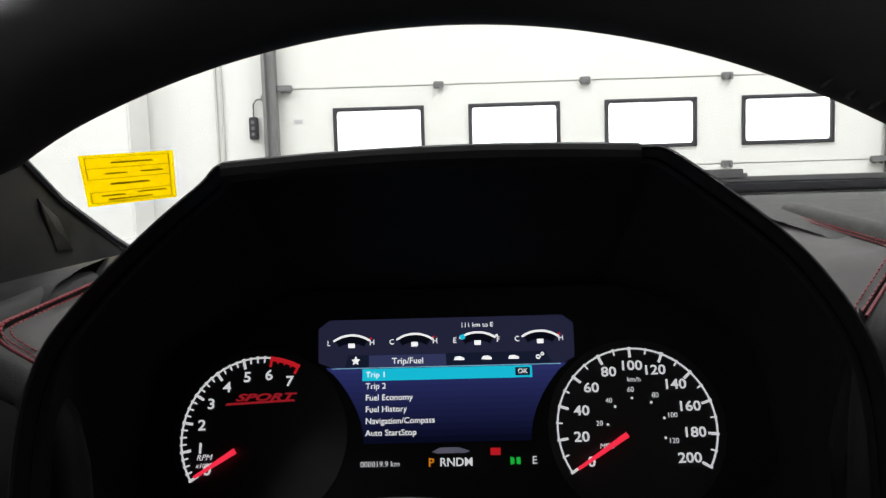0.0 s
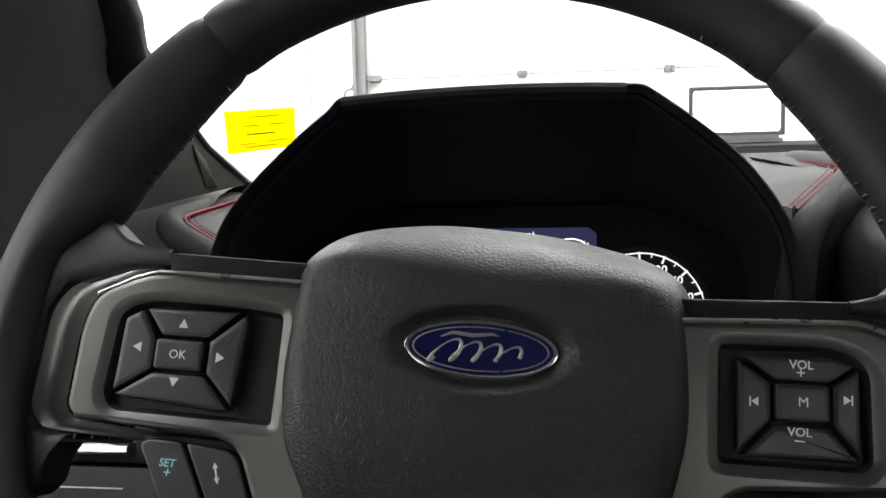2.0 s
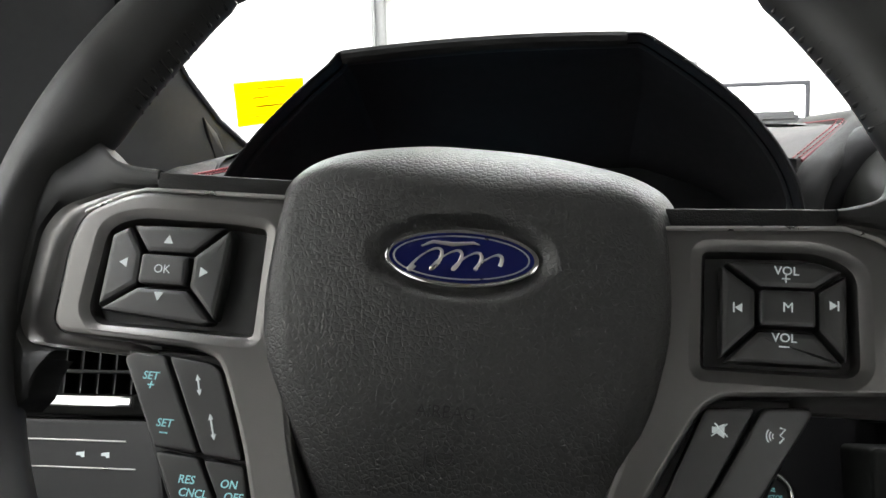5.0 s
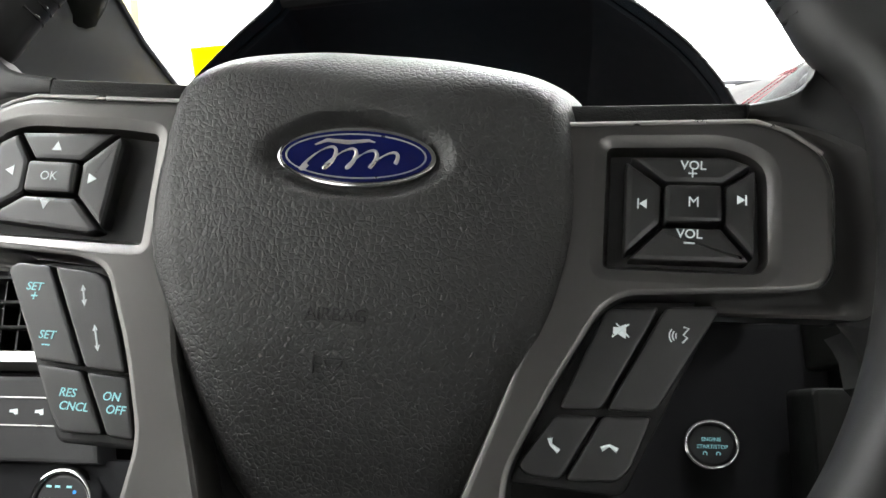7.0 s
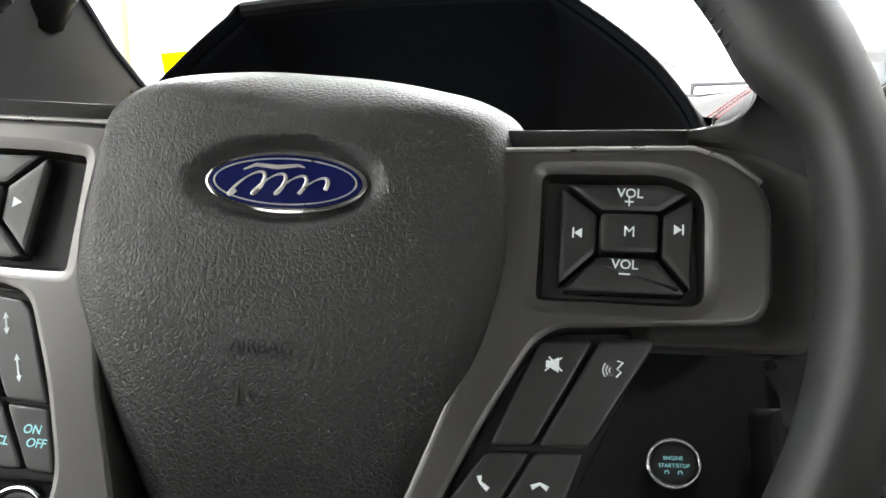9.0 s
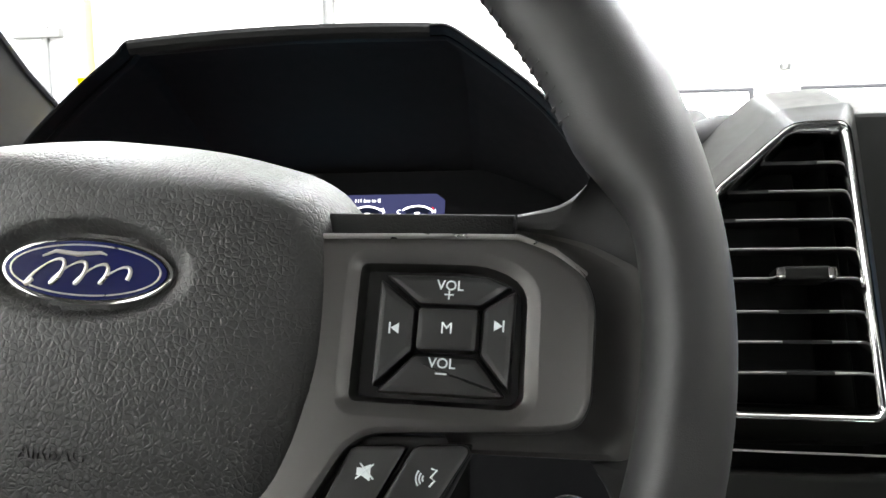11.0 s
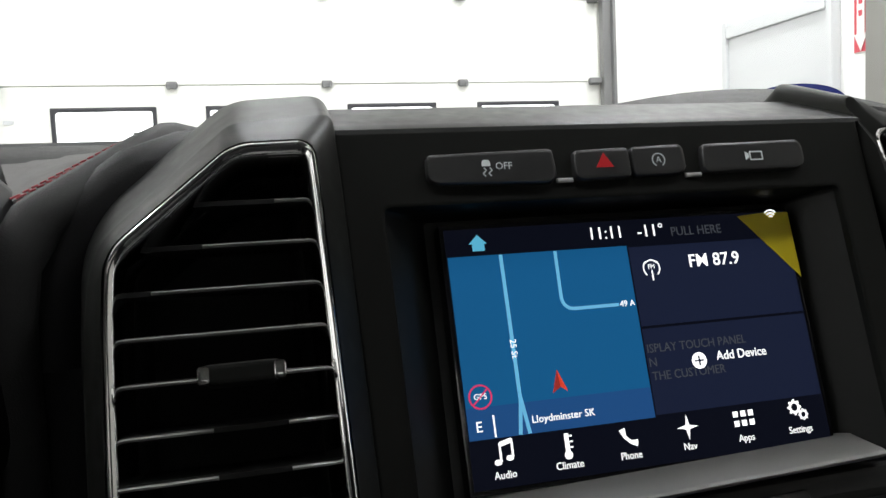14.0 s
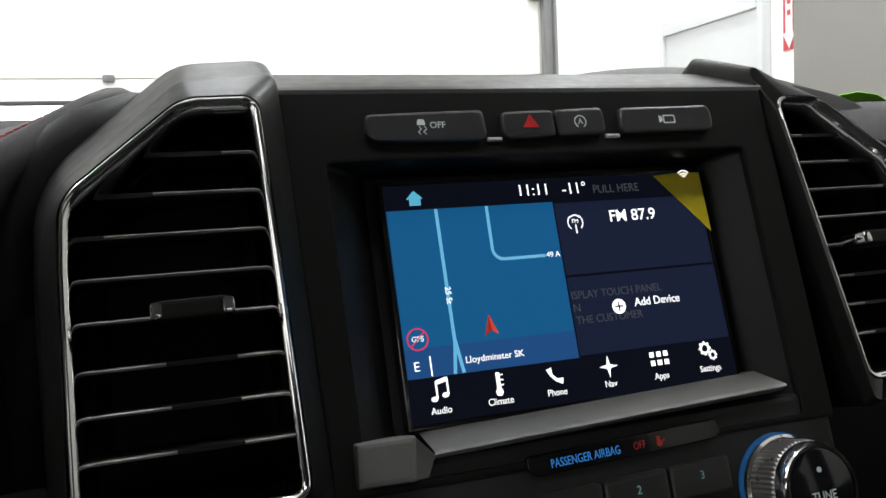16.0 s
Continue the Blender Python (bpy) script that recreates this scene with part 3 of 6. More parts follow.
# stitched panels each side of the instrument hood
def bend(a, b, c, r, n=6):
    """A rounded corner at b between a and c."""
    u, v = (a - b).normalized() * r, (c - b).normalized() * r
    return [b + u * (1 - k / n) ** 2 + v * (k / n) ** 2 for k in range(n + 1)]


for sgn, pts in ((1, [(0.155, 0.70, 1.338), (0.292, 0.70, 1.340), (0.267, 0.487, 1.331), (0.226, 0.448, 1.305)]),
                 (-1, [(-0.146, 0.575, 1.305), (-0.182, 0.574, 1.315), (-0.191, 0.467, 1.304), (-0.159, 0.464, 1.286)])):
    A0, A1, A2, A3 = (Vector(p) for p in pts)
    nrm = (A1 - A3).cross(A2 - A0).normalized()
    nrm = -nrm if nrm.z < 0 else nrm
    cen = (A0 + A1 + A2 + A3) / 4
    line = [A1, A1.lerp(A2, 0.12)] + bend(A1, A2, A3, 0.016) + [A2.lerp(A3, 0.9), A3]
    run = [0.0]
    for q0, q1 in zip(line, line[1:]):
        run.append(run[-1] + (q1 - q0).length)
    grid = []
    for k in range(len(line)):
        q = line[k]
        back = A0.lerp(A3, run[k] / run[-1])
        grid.append([q.lerp(back, j / 6) - nrm * (0.0025 * (1 - min(1, j / 1.5))) for j in range(7)])
    grid = [[g[0] - nrm * 0.012] + g for g in grid]
    pn = part("stitched_panel", loft(grid), M_PANEL, dash, "grey leather panel edged with red stitching")

    def offs(d, e):
        res = []
        for k, q in enumerate(line):
            t_ = (line[min(k + 1, len(line) - 1)] - line[max(k - 1, 0)]).normalized()
            o = t_.cross(nrm).normalized()
            o = -o if o.dot(cen - q) > 0 else o
            res.append(q + o * d + nrm * e)
        return res

    mid_line = [q + nrm * (0.0042 * max(0.0, min(1.0, (0.9 - r_ / run[-1]) * 6)) if sgn > 0 else 0) for q, r_ in zip(offs(0.012, -0.009), run)]
    roll_line = [mid_line[0] + (A1 - A2) * 0.5 - Vector((0, 0, 0.045))] + mid_line
    run_out = (A3 - A2).normalized()
    roll_line += [mid_line[-1] + run_out * 0.012 - Vector((0, 0, 0.010)), mid_line[-1] + run_out * 0.016 - Vector((0, 0, 0.03)), mid_line[-1] + run_out * 0.017 - Vector((0, 0, 0.12))]
    part("piping", sweep(offs(0.0034, -0.0010), 0.0009, 8), M_STITCHD, pn, "dark red piping")
    part("edge_roll", sweep(roll_line, 0.0105, 14), M_DASH, pn, "grained rolled edge")
    for side_off in (-0.0030, 0.0012):
        bmS = bmesh.new()
        ln = offs(side_off, 0.0004)
        for q0, q1 in zip(ln, ln[1:]):
            n_st = max(1, round((q1 - q0).length / 0.0042))
            for i in range(n_st):
                sweep([q0.lerp(q1, (i + 0.14) / n_st), q0.lerp(q1, (i + 0.86) / n_st) + nrm * 0.0002], 0.00045, 5, bm=bmS)
        tagged(part("stitching", bmS, M_STITCH, pn, "row of red stitches"), kind="stuff")

# ---- instrument cluster ----
HOODM = tilted(0.035, 0.423, 1.376, 8)
hood_out = [(-97, 7), (0, 11.5), (96, 9.5), (104, 4.5), (122, -9), (140, -23.5), (156, -38.5), (173.5, -62), (184, -84), (188.5, -112), (190, -170), (150, -190), (-158, -190), (-190, -165), (-186, -112), (-181, -88), (-173, -69), (-153, -45), (-124, -17.5), (-102, 0)]
cluster = thing("instrument_cluster", HOODM, "black hooded instrument cluster with two dials and a colour display", "instrument cluster")
HR = [5, 40, 7, 7, 20, 30, 30, 30, 26, 22, 22, 16, 16, 22, 22, 22, 26, 30, 30, 6]


def ring_at(d):
    return inset(hood_out, HR, d, 5)


def lowered(ring, k):
    """The outline with its upper part pressed down, as the hood falls away behind."""
    return [(x, y if y < -100 else -100 + (y + 100) * (1 - k)) for x, y in ring]


def flared(ring, k):
    """The outline with its sides drawn outwards, as the hood widens behind its edge."""
    return [(x * (1 + k * (1.55 if x > 0 else 1)), y) for x, y in ring]


seqs = [(flared(lowered(ring_at(1), 0.42), 0.05), -170), (flared(lowered(ring_at(1), 0.14), 0.07), -80), (flared(ring_at(0.6), 0.055), -46), (ring_at(0.6), -14), (ring_at(0.2), -4), (ring_at(0.9), -0.8), (ring_at(2.0), 0.0), (ring_at(3.2), -0.8), (ring_at(4.2), -4), (ring_at(4.8), -12), (ring_at(5.4), -14)]
part("hood_liner", layers([(ring_at(5.3), -13), (flared(ring_at(5.6), 0.04), -46), (flared(lowered(ring_at(6.5), 0.14), 0.05), -80), (flared(lowered(ring_at(8), 0.53), 0.03), -175)], False, False), M_VOID, cluster, "matt black inside of the hood")
part("hood", layers(seqs, False, False), M_HOOD, cluster, "dark grained hood round the instruments")
cap_rows = []
for d, z, k in ((0.8, -44, 0), (0.6, -14, 0), (0.2, -4, 0), (1.5, -0.8, 0), (4, 0, 0), (7, -1, 0), (9.5, -4.4, 0)):
    cap_rows.append([(x / 1000, (-100 + (107.4 + 3.6 * (1 - (x / 98) ** 2) + 1.2 * x / 98 + 1.0 - d) * (1 - k)) / 1000, (z + (0.6 if z > -10 else 0)) / 1000) for x in range(-94, 95, 12)])
part("hood_cap", loft(cap_rows), M_DASH, cluster, "grained cap along the top of the hood")
part("lip", layers([(ring_at(4.6), -11), (ring_at(5.4), -10.4), (ring_at(6.2), -12), (ring_at(6.4), -16)], False, False), M_HOOD, cluster, "thin inner lip")

CL = tilted(0.04, 0.5695, 1.284, 22)
face = thing("cluster_face", CL, "lit dial face with speedometer, rev counter and trip display", "instrument display")
part("core", box(-0.16, 0.30, 0.50, 0.53, 0.7, 1.172), M_BLACK, dash)
part("backing", slab([(-150, 22), (150, 22), (188, -10), (195, -115), (-212, -115), (-195, -10)], -12, -2, 1), M_VOID, face)


def dial(cx, cy, r, a0, a1, major, minor, labels, lr, lh):
    d = new("dial")
    d.parent = face
    plate = part("dial_plate", disc(cx, cy, r + 5, -2, -1, 48), M_BLACK, face)
    part("scale_arc", arc(cx, cy, r - 1.0, r, a0, a1, -0.9, -0.5, 60), M_LWHITE, plate)
    for i in range(major * minor + 1):
        a = radians(a0 + (a1 - a0) * i / (major * minor))
        big = i % minor == 0
        ln, w = (6.0, 0.75) if big else (3.6, 0.45)
        c, s = math.cos(a), math.sin(a)
        p = [(cx + c * q - s * t, cy + s * q + c * t) for q, t in ((r - ln, -w), (r + 0.5, -w), (r + 0.5, w), (r - ln, w))]
        part("tick", layers([(p, -0.8), (p, -0.3)]), M_RED if (labels[-1] == "7" and i >= 6 * minor) else M_LWHITE, plate)
    for i, s in enumerate(labels):
        a = radians(a0 + (a1 - a0) * i / (len(labels) - 1))
        text(s, cx + lr[0] * math.cos(a), cy + lr[1] * math.sin(a), -0.3, lh, M_LWHITE, plate, "numeral", bold=0.13, wide=1.15)
    bpy.data.objects.remove(d)
    return plate


SP = (106.3, -67.5)
sp = dial(*SP, 48.0, 212, -30, 10, 2, [str(20 * i) for i in range(11)], (33.8, 36.8), 6.0)
for i in range(1, 7):
    a = radians(212 - 242 * (20 * i * 1.609) / 200)
    text(str(20 * i), SP[0] + 22.5 * math.cos(a), SP[1] + 22.5 * math.sin(a), -0.3, 3.1, M_LWHITE, sp, "numeral")
    part("tick", disc(SP[0] + 17.5 * math.cos(a), SP[1] + 17.5 * math.sin(a), 0.8, -0.6, -0.3, 8), M_LWHITE, sp)
text("km/h", SP[0] + 0.5, SP[1] + 28.5, -0.3, 3.0, M_LWHITE, sp)
text("MPH", SP[0] - 19, SP[1] - 10.5, -0.3, 3.2, M_LWHITE, sp, slant=0.2)
TA = (-121.0, -67.5)
ta = dial(*TA, 48.0, 212, 62, 7, 4, [str(i) for i in range(8)], (36.2, 36.6), 6.4)
part("red_arc", arc(*TA, 45.6, 48.3, 62, 83, -0.7, -0.2, 12), M_RED, ta)
text("RPM", TA[0] - 33, TA[1] - 12.0, -0.25, 3.6, M_LWHITE, ta, slant=0.25)
text("x1000", TA[0] - 33, TA[1] - 16.6, -0.25, 2.8, M_LWHITE, ta, slant=0.25)
text("SPORT", TA[0] + 1.5, TA[1] + 23.0, -0.2, 4.4, M_BADGERED, ta, slant=0.35, wide=1.95, bold=0.2)
part("red_bar", poly([(TA[0] - 21, TA[1] + 20), (TA[0] + 20, TA[1] + 21.6), (TA[0] + 21, TA[1] + 20.4), (TA[0] - 22, TA[1] + 18.6)], -0.4, -0.2), M_BADGERED, ta)


def needle(c, a, parent, r0=8.0, r1=44.0):
    a = radians(a)
    cs, sn = math.cos(a), math.sin(a)
    p = [(c[0] + cs * q - sn * t, c[1] + sn * q + cs * t) for q, t in ((r0, -1.7), (r1, -0.8), (r1, 0.8), (r0, 1.7))]
    return part("needle", layers([(p, 2.2), (p, 3.2)]), M_NEEDLE, parent, "red lit pointer")


needle(SP, 212, sp)
needle(TA, 212, ta, 16)

lcd = part("display", slab([(-87, -3), (-80, 2.5), (66, 2.5), (72.5, -3), (72, -24), (62, -29), (-74, -29), (-86.5, -24)], -1.6, -0.9, 0.1), M_LCDTOP, face, "blue trip computer display")
body = []
for i in range(13):
    t = i / 12
    body.append((-82 + 24 * math.sin(t * math.pi / 2) ** 0.8 if i else -82, -27.5 - 46 * t))
rb = [(-15 - x + 0.0, y) for x, y in body]
for k in range(12):
    q = [body[k], body[k + 1], rb[k + 1], rb[k]]
    f = 1.5 - 1.35 * (k / 11) ** 0.8
    part("menu_field", layers([(q, -0.95), (q, -0.6)]), glow("lcd_blue", (0.024 * f, 0.030 * f, 0.135 * f), 1.0), lcd)
part("tab_bar", poly([(-70, -27.6), (-68, -20), (54, -20), (58, -27.6)], -0.85, -0.55), M_SCR_NAVY, lcd)
part("tab", poly([(-55, -28.5), (-55, -20.3), (-7.5, -20.3), (-7, -28.5)], -0.6, -0.4), M_LCDTAB, lcd, "raised menu tab")
part("tab_line", rect(-78, 63, -28.3, -27.9, -0.5, -0.3), M_CYANHI, lcd)
part("highlight", rect(-59, 45.3, -36, -28.7, -0.5, -0.25), M_CYAN, lcd, "cyan selected menu line")
part("ok_box", rect(35, 44, -34.8, -29.8, -0.2, -0.1), M_SCR_NAVY, lcd)
text("OK", 39.5, -32.3, 0.0, 3.0, M_WHITE, lcd)
text("Trip/Fuel", -31, -24.3, -0.2, 3.9, M_WHITE, lcd, align="CENTER")
for i, s in enumerate(("Trip 1", "Trip 2", "Fuel Economy", "Fuel History", "Navigation/Compass", "Auto StartStop")):
    text(s, -57, -32.4 - 7.0 * i, 0.0, 3.7, M_WHITE, lcd, align="LEFT")
star = [(-63.2 + (3.0 if k % 2 == 0 else 1.3) * math.sin(k * math.pi / 5), -23.6 + (3.0 if k % 2 == 0 else 1.3) * math.cos(k * math.pi / 5)) for k in range(10)]
part("star", layers([(star, -0.4), (star, -0.2)]), M_WHITE, lcd)
for i, gx in enumerate((0.5, 17.5, 34.0)):
    part("menu_icon", poly([(gx - 3, -24.4), (gx - 2, -22.4), (gx + 1, -22.2), (gx + 3.5, -23.4), (gx + 3.5, -24.6)], -0.4, -0.2), M_WHITE, lcd)
for gx, gy, r in ((49.5, -23.6, 1.5), (52.2, -21.8, 1.1)):
    part("gear_icon", arc(gx, gy, r * 0.5, r, 0, 359, -0.4, -0.2, 12), M_WHITE, lcd)
for gx, a, b in ((-66, "L", "H"), (-26.7, "C", "H"), (12.5, "E", "F"), (51.3, "C", "H")):
    part("gauge_arc", arc(gx, -27, 19.0, 20.2, 55, 125, -0.7, -0.4, 16), M_WHITE, lcd)
    part("gauge_band", arc(gx, -27, 14.5, 19.0, 58, 122, -0.8, -0.6, 14), M_SCR_BLACK, lcd)
    part("gauge_mark", disc(gx + 12.0, -9.6, 0.8, -0.5, -0.3, 8), M_RED if a != "E" else M_WHITE, lcd)
    text(a, gx - 14.2, -12.3, -0.3, 3.4, M_WHITE, lcd)
    text(b, gx + 12.8, -12.3, -0.3, 3.4, M_WHITE, lcd)
    part("gauge_icon", rect(gx - 2, gx + 2, -15.3, -12.6, -0.5, -0.3), M_WHITE, lcd)
part("fuel_mark", poly([(1.2, -9.4), (4.2, -8.2), (5.0, -11.2), (2.4, -12.0)], -0.5, -0.3), M_CYAN, lcd)
text("111 km to E", 12.3, -2.8, -0.3, 3.0, M_WHITE, lcd)
text("000019.9 km", -48, -85.6, -0.3, 3.3, M_LWHITE, face)
text("P", -17.5, -85.4, -0.2, 5.0, M_ORANGE, face, "gear_letter", bold=0.1)
text("RNDM", -2.5, -85.4, -0.2, 5.0, M_LWHITE, face, "gear_letter", bold=0.1)
part("car_icon", poly([(-17, -79), (-12, -76.6), (-1, -76.6), (6, -79), (3, -80), (-14, -80)], -0.6, -0.3), mat("lcd_car_grey", (0.1, 0.1, 0.14), 0.4, emit=0.25, emit_colour=(0.5, 0.5, 0.7)), face)
part("battery_lamp", layers([([(18, -81.6), (24, -81.6), (24, -77.4), (18, -77.4)], -0.6), ([(18, -81.6), (24, -81.6), (24, -77.4), (18, -77.4)], -0.3)]), M_RED, face, "red battery warning lamp")
for sx in (-1, 1):
    part("sidelight_lamp", poly([(32.6 + sx * 0.6, -83.4), (32.6 + sx * 3, -82.8), (32.6 + sx * 3, -87.4), (32.6 + sx * 0.6, -86.8)], -0.6, -0.3), M_GREEN, face, "green lit lamp symbol")
text("E", 44, -85.2, -0.3, 4.6, M_LWHITE, face)

# ---- steering wheel ----
WM = tilted(0.044, 0.198, 1.2605, 18, (0.2158, -0.005, -0.013))
wheel = thing("steering_wheel", WM, "black leather steering wheel with satin spokes, turned slightly", "steering wheel")
RC, RR, RW, RD = (-4.3, 0.4), 174.8, 15.3, 15.0


def rim_depth(a):
    """How far the rim's middle stands off the hub plane: it leans away at the top."""
    return -0.7 + 0.025 * (RC[0] + RR * math.cos(a)) - 0.095 * (RC[1] + RR * math.sin(a))


def ease(v):
    v = max(0.0, min(1.0, v))
    return v * v * (3 - 2 * v)


def grip(deg):
    """The rim's inner half: thick where the thumb rests above the spokes, slim beside and below them."""
    d = deg % 360
    thumb = 0.50 if 90 < d < 270 else 0.30
    d = d - 360 if d > 270 else 180 - d if d > 90 else d
    return 1 - 0.42 * ease((-96 - d) / -16) + (0.42 + thumb) * ease((d - 9) / 13) - thumb * ease((d - 33) / 24)


def rim_piece(a0, a1, name, label=""):
    bm = bmesh.new()
    n = max(8, int(abs(a1 - a0) / 1.6))
    rings = []
    for i in range(n + 1):
        t = i / n
        a = radians(a0 + (a1 - a0) * t)
        edge = min(t, 1 - t) * abs(a1 - a0)
        f = 1 - 0.07 * max(0, 1 - edge / 0.8) ** 2
        deg = math.degrees(a) % 360
        fat = grip(deg)
        ring = []
        for j in range(28):
            b = 2 * math.pi * j / 28
            inner = 1.0 if math.cos(b) > 0 else fat
            r = RR + RW * f * inner * math.cos(b)
            ring.append(bm.verts.new(((RC[0] + r * math.cos(a)) / 1000, (RC[1] + r * math.sin(a)) / 1000, (rim_depth(a) + RD * f * math.sin(b)) / 1000)))
        rings.append(ring)
    for p, q in zip(rings, rings[1:]):
        for j in range(28):
            bm.faces.new((p[j], p[(j + 1) % 28], q[(j + 1) % 28], q[j]))
    bm.faces.new(rings[0][::-1])
    bm.faces.new(rings[-1])
    return part(name, bm, M_LEATHER, wheel, label)


top = rim_piece(48.05, 130.75, "rim_top", "smooth black leather top of the rim")
right = rim_piece(-52, 47.95, "rim_side", "black leather side of the rim with a stitched inner seam")
left = rim_piece(130.85, 232, "rim_side", "black leather side of the rim with a stitched inner seam")
rim_piece(232.6, 307.4, "rim_bottom")
# stitches along the inner seam
for owner, r0, r1 in ((right, 24, 46.5), (top, 49.5, 66), (left, 132.5, 155)):
    k = int(abs(r1 - r0) / 1.75)
    for i in range(k):
        a = radians(r0 + (r1 - r0) * i / k)
        c, s = math.cos(a), math.sin(a)
        deg = math.degrees(a)
        fat = grip(deg)
        ri = RR - RW * fat + 0.6
        RN = rim_depth(a)
        pts = [(RC[0] + (ri + 2.2) * c - s * -0.6, RC[1] + (ri + 2.2) * s + c * -0.6, RN + 6.5), (RC[0] + (ri - 0.5) * c, RC[1] + (ri - 0.5) * s, RN),
               (RC[0] + (ri + 2.2) * c - s * 0.9, RC[1] + (ri + 2.2) * s + c * 0.9, RN - 6.5)]
        part("stitch", sweep(pts, 1.0, 7, unit=0.001), M_BLACKTHREAD, owner)

# leather arms between rim and spokes
def even(line, n):
    """n + 1 points spread evenly along an open line."""
    run_ = [0.0]
    for p, q in zip(line, line[1:]):
        run_.append(run_[-1] + math.dist(p, q))
    res, k = [], 0
    for i in range(n + 1):
        d = run_[-1] * i / n
        while k < len(line) - 2 and run_[k + 1] < d:
            k += 1
        f = (d - run_[k]) / (run_[k + 1] - run_[k])
        res.append(tuple(a * (1 - f) + b * f for a, b in zip(line[k], line[k + 1])))
    return res


# each web: its edge along the spoke trim, then its free edge running into the rim
ARM_R = ([(126.2, 30.5), (147, 27.2), (160, 21.3), (163.4, 15), (163.4, -26.5), (159, -32), (150, -33.5)],
         [(126.2, 34.8), (132.3, 36.2), (138.5, 38.4), (143.5, 42), (147, 47.5), (148.2, 54), (152, 62), (164, 56), (171, 36), (174, 10), (174, -20), (170, -46), (164, -58), (157.5, -52), (156, -42), (152, -36.5)])
ARM_L = ([(-119.8, 32.8), (-138, 31.5), (-159.8, 23.8), (-166.4, 14), (-168.6, -23.2), (-162.8, -31.2), (-150, -32.6)],
         [(-119.8, 39.8), (-127, 40.4), (-134, 41.2), (-139.5, 43), (-144, 46), (-148.5, 50), (-154, 54), (-160, 56), (-167, 50), (-173, 38), (-177, 10), (-177, -20), (-172, -46), (-164, -58), (-158, -52), (-156.5, -42), (-153, -36)])
for (edge_, free_), strip in ((ARM_R, [(125.6, 34.4), (79, 32.6), (60, 32), (60, 22), (125.6, 24)]), (ARM_L, [(-119.2, 38.4), (-67, 37.2), (-60, 37), (-60, 22), (-119.2, 24)])):
    e_, f_ = even(edge_, 48), even(free_, 48)
    web = [[(x, y, -16) for x, y in e_], [(x, y, -5.0) for x, y in e_]]
    for k in range(1, 9):
        t = k / 8
        web.append([(p[0] * (1 - t) + q[0] * t, p[1] * (1 - t) + q[1] * t, max(-14.0, -3.2 + 1.6 * min(1, 3 * t) - 0.42 * max(0.0, q[1] - 44) * t - 1.6 * max(0, t - 0.8) * 5)) for p, q in zip(e_, f_)])
    web.append([(x * 1.004, y, -20) for x, y in f_])
    part("leather_arm", loft([[(x / 1000, y / 1000, z / 1000) for x, y, z in row] for row in web]), M_LEATHER, wheel, "smooth leather web between rim and spoke")
    o = strip
    part("spoke_cap", layers([([(x, y + (4 if y > 25 else 0)) for x, y in shrink(o, 1)], -50), ([(x, y + (3.5 if y > 25 else 0)) for x, y in o], -44), (o, -2), (shrink(o, 0.5), -1.1), (shrink(o, 1.6), -0.6)]), M_DASH, wheel, "grained strip along the top of the spoke")

# back of the hub
o = spline([(-80, 30), (0, 38), (80, 30), (84, -30), (66, -80), (0, -120), (-66, -80), (-84, -30)], 6)
part("hub_back", layers([(shrink(o, 20), -60), (o, -30), (o, -14)]), M_BLACK, wheel)

# added silver strip: the windshield's shine on each spoke trim's top bevel
for line_ in ([(-64, 29.2, 2.2), (-100, 29.8, 2.2), (-121, 30.0, 2.2), (-130, 27.4, 2.0), (-145, 20.3, 1.4)], [(68, 24.0, 2.2), (100, 25.6, 2.2), (127, 26.7, 2.2), (137, 23.5, 2.0), (146.5, 17, 1.4)]):
    part("spoke_shine", sweep(line_, 0.9, 8, unit=0.001), M_SILVER, wheel, "silver strip for the shine along the top edge of the spoke")
# sloping outer flanks of the spoke trims
def open_round(pts, r, n=5):
    """A line with its inner corners rounded."""
    full = roundpoly(pts, r, n)
    k = n + 1
    return [pts[0]] + full[k:len(full) - k] + [pts[-1]]


for inner_, outer_ in (([(-121, 29.6), (-130, 27.2), (-145, 20), (-148.8, 8), (-149.6, -22), (-145.5, -26.3), (-110, -28.8)], [(-125, 33.2), (-138, 32.2), (-160.2, 23.8), (-166.8, 14), (-169, -23.2), (-163.2, -31.2), (-108, -33)]),
                       ([(126, 26.8), (137, 23.4), (146.4, 16.8), (149.4, 9), (149.2, -18.6), (145.8, -25), (110, -28.8)], [(125, 31.2), (147, 27.6), (161.6, 20.9), (163.8, 14.6), (163.7, -26), (159.8, -32.2), (112, -33.8)])):
    a_, b_ = open_round(inner_, 6), open_round(outer_, 6)
    rows_f = []
    for k in range(6):
        t = k / 5
        rows_f.append([((p[0] * (1 - t) + q[0] * t) / 1000, (p[1] * (1 - t) + q[1] * t) / 1000, (2.6 - 9.5 * (1 - (1 - t) ** 1.9) + 2.6 * t ** 3) / 1000) for p, q in zip(a_, b_)])
    rows_f.append([((q[0] * 1.004) / 1000, (q[1] * 1.004) / 1000, -0.0065) for q in b_])
    rows_f.append([(q[0] / 1000, q[1] / 1000, -0.016) for q in b_])
    part("spoke_flank", loft(rows_f), M_SATIN, wheel, "sloping satin outer edge of the spoke")

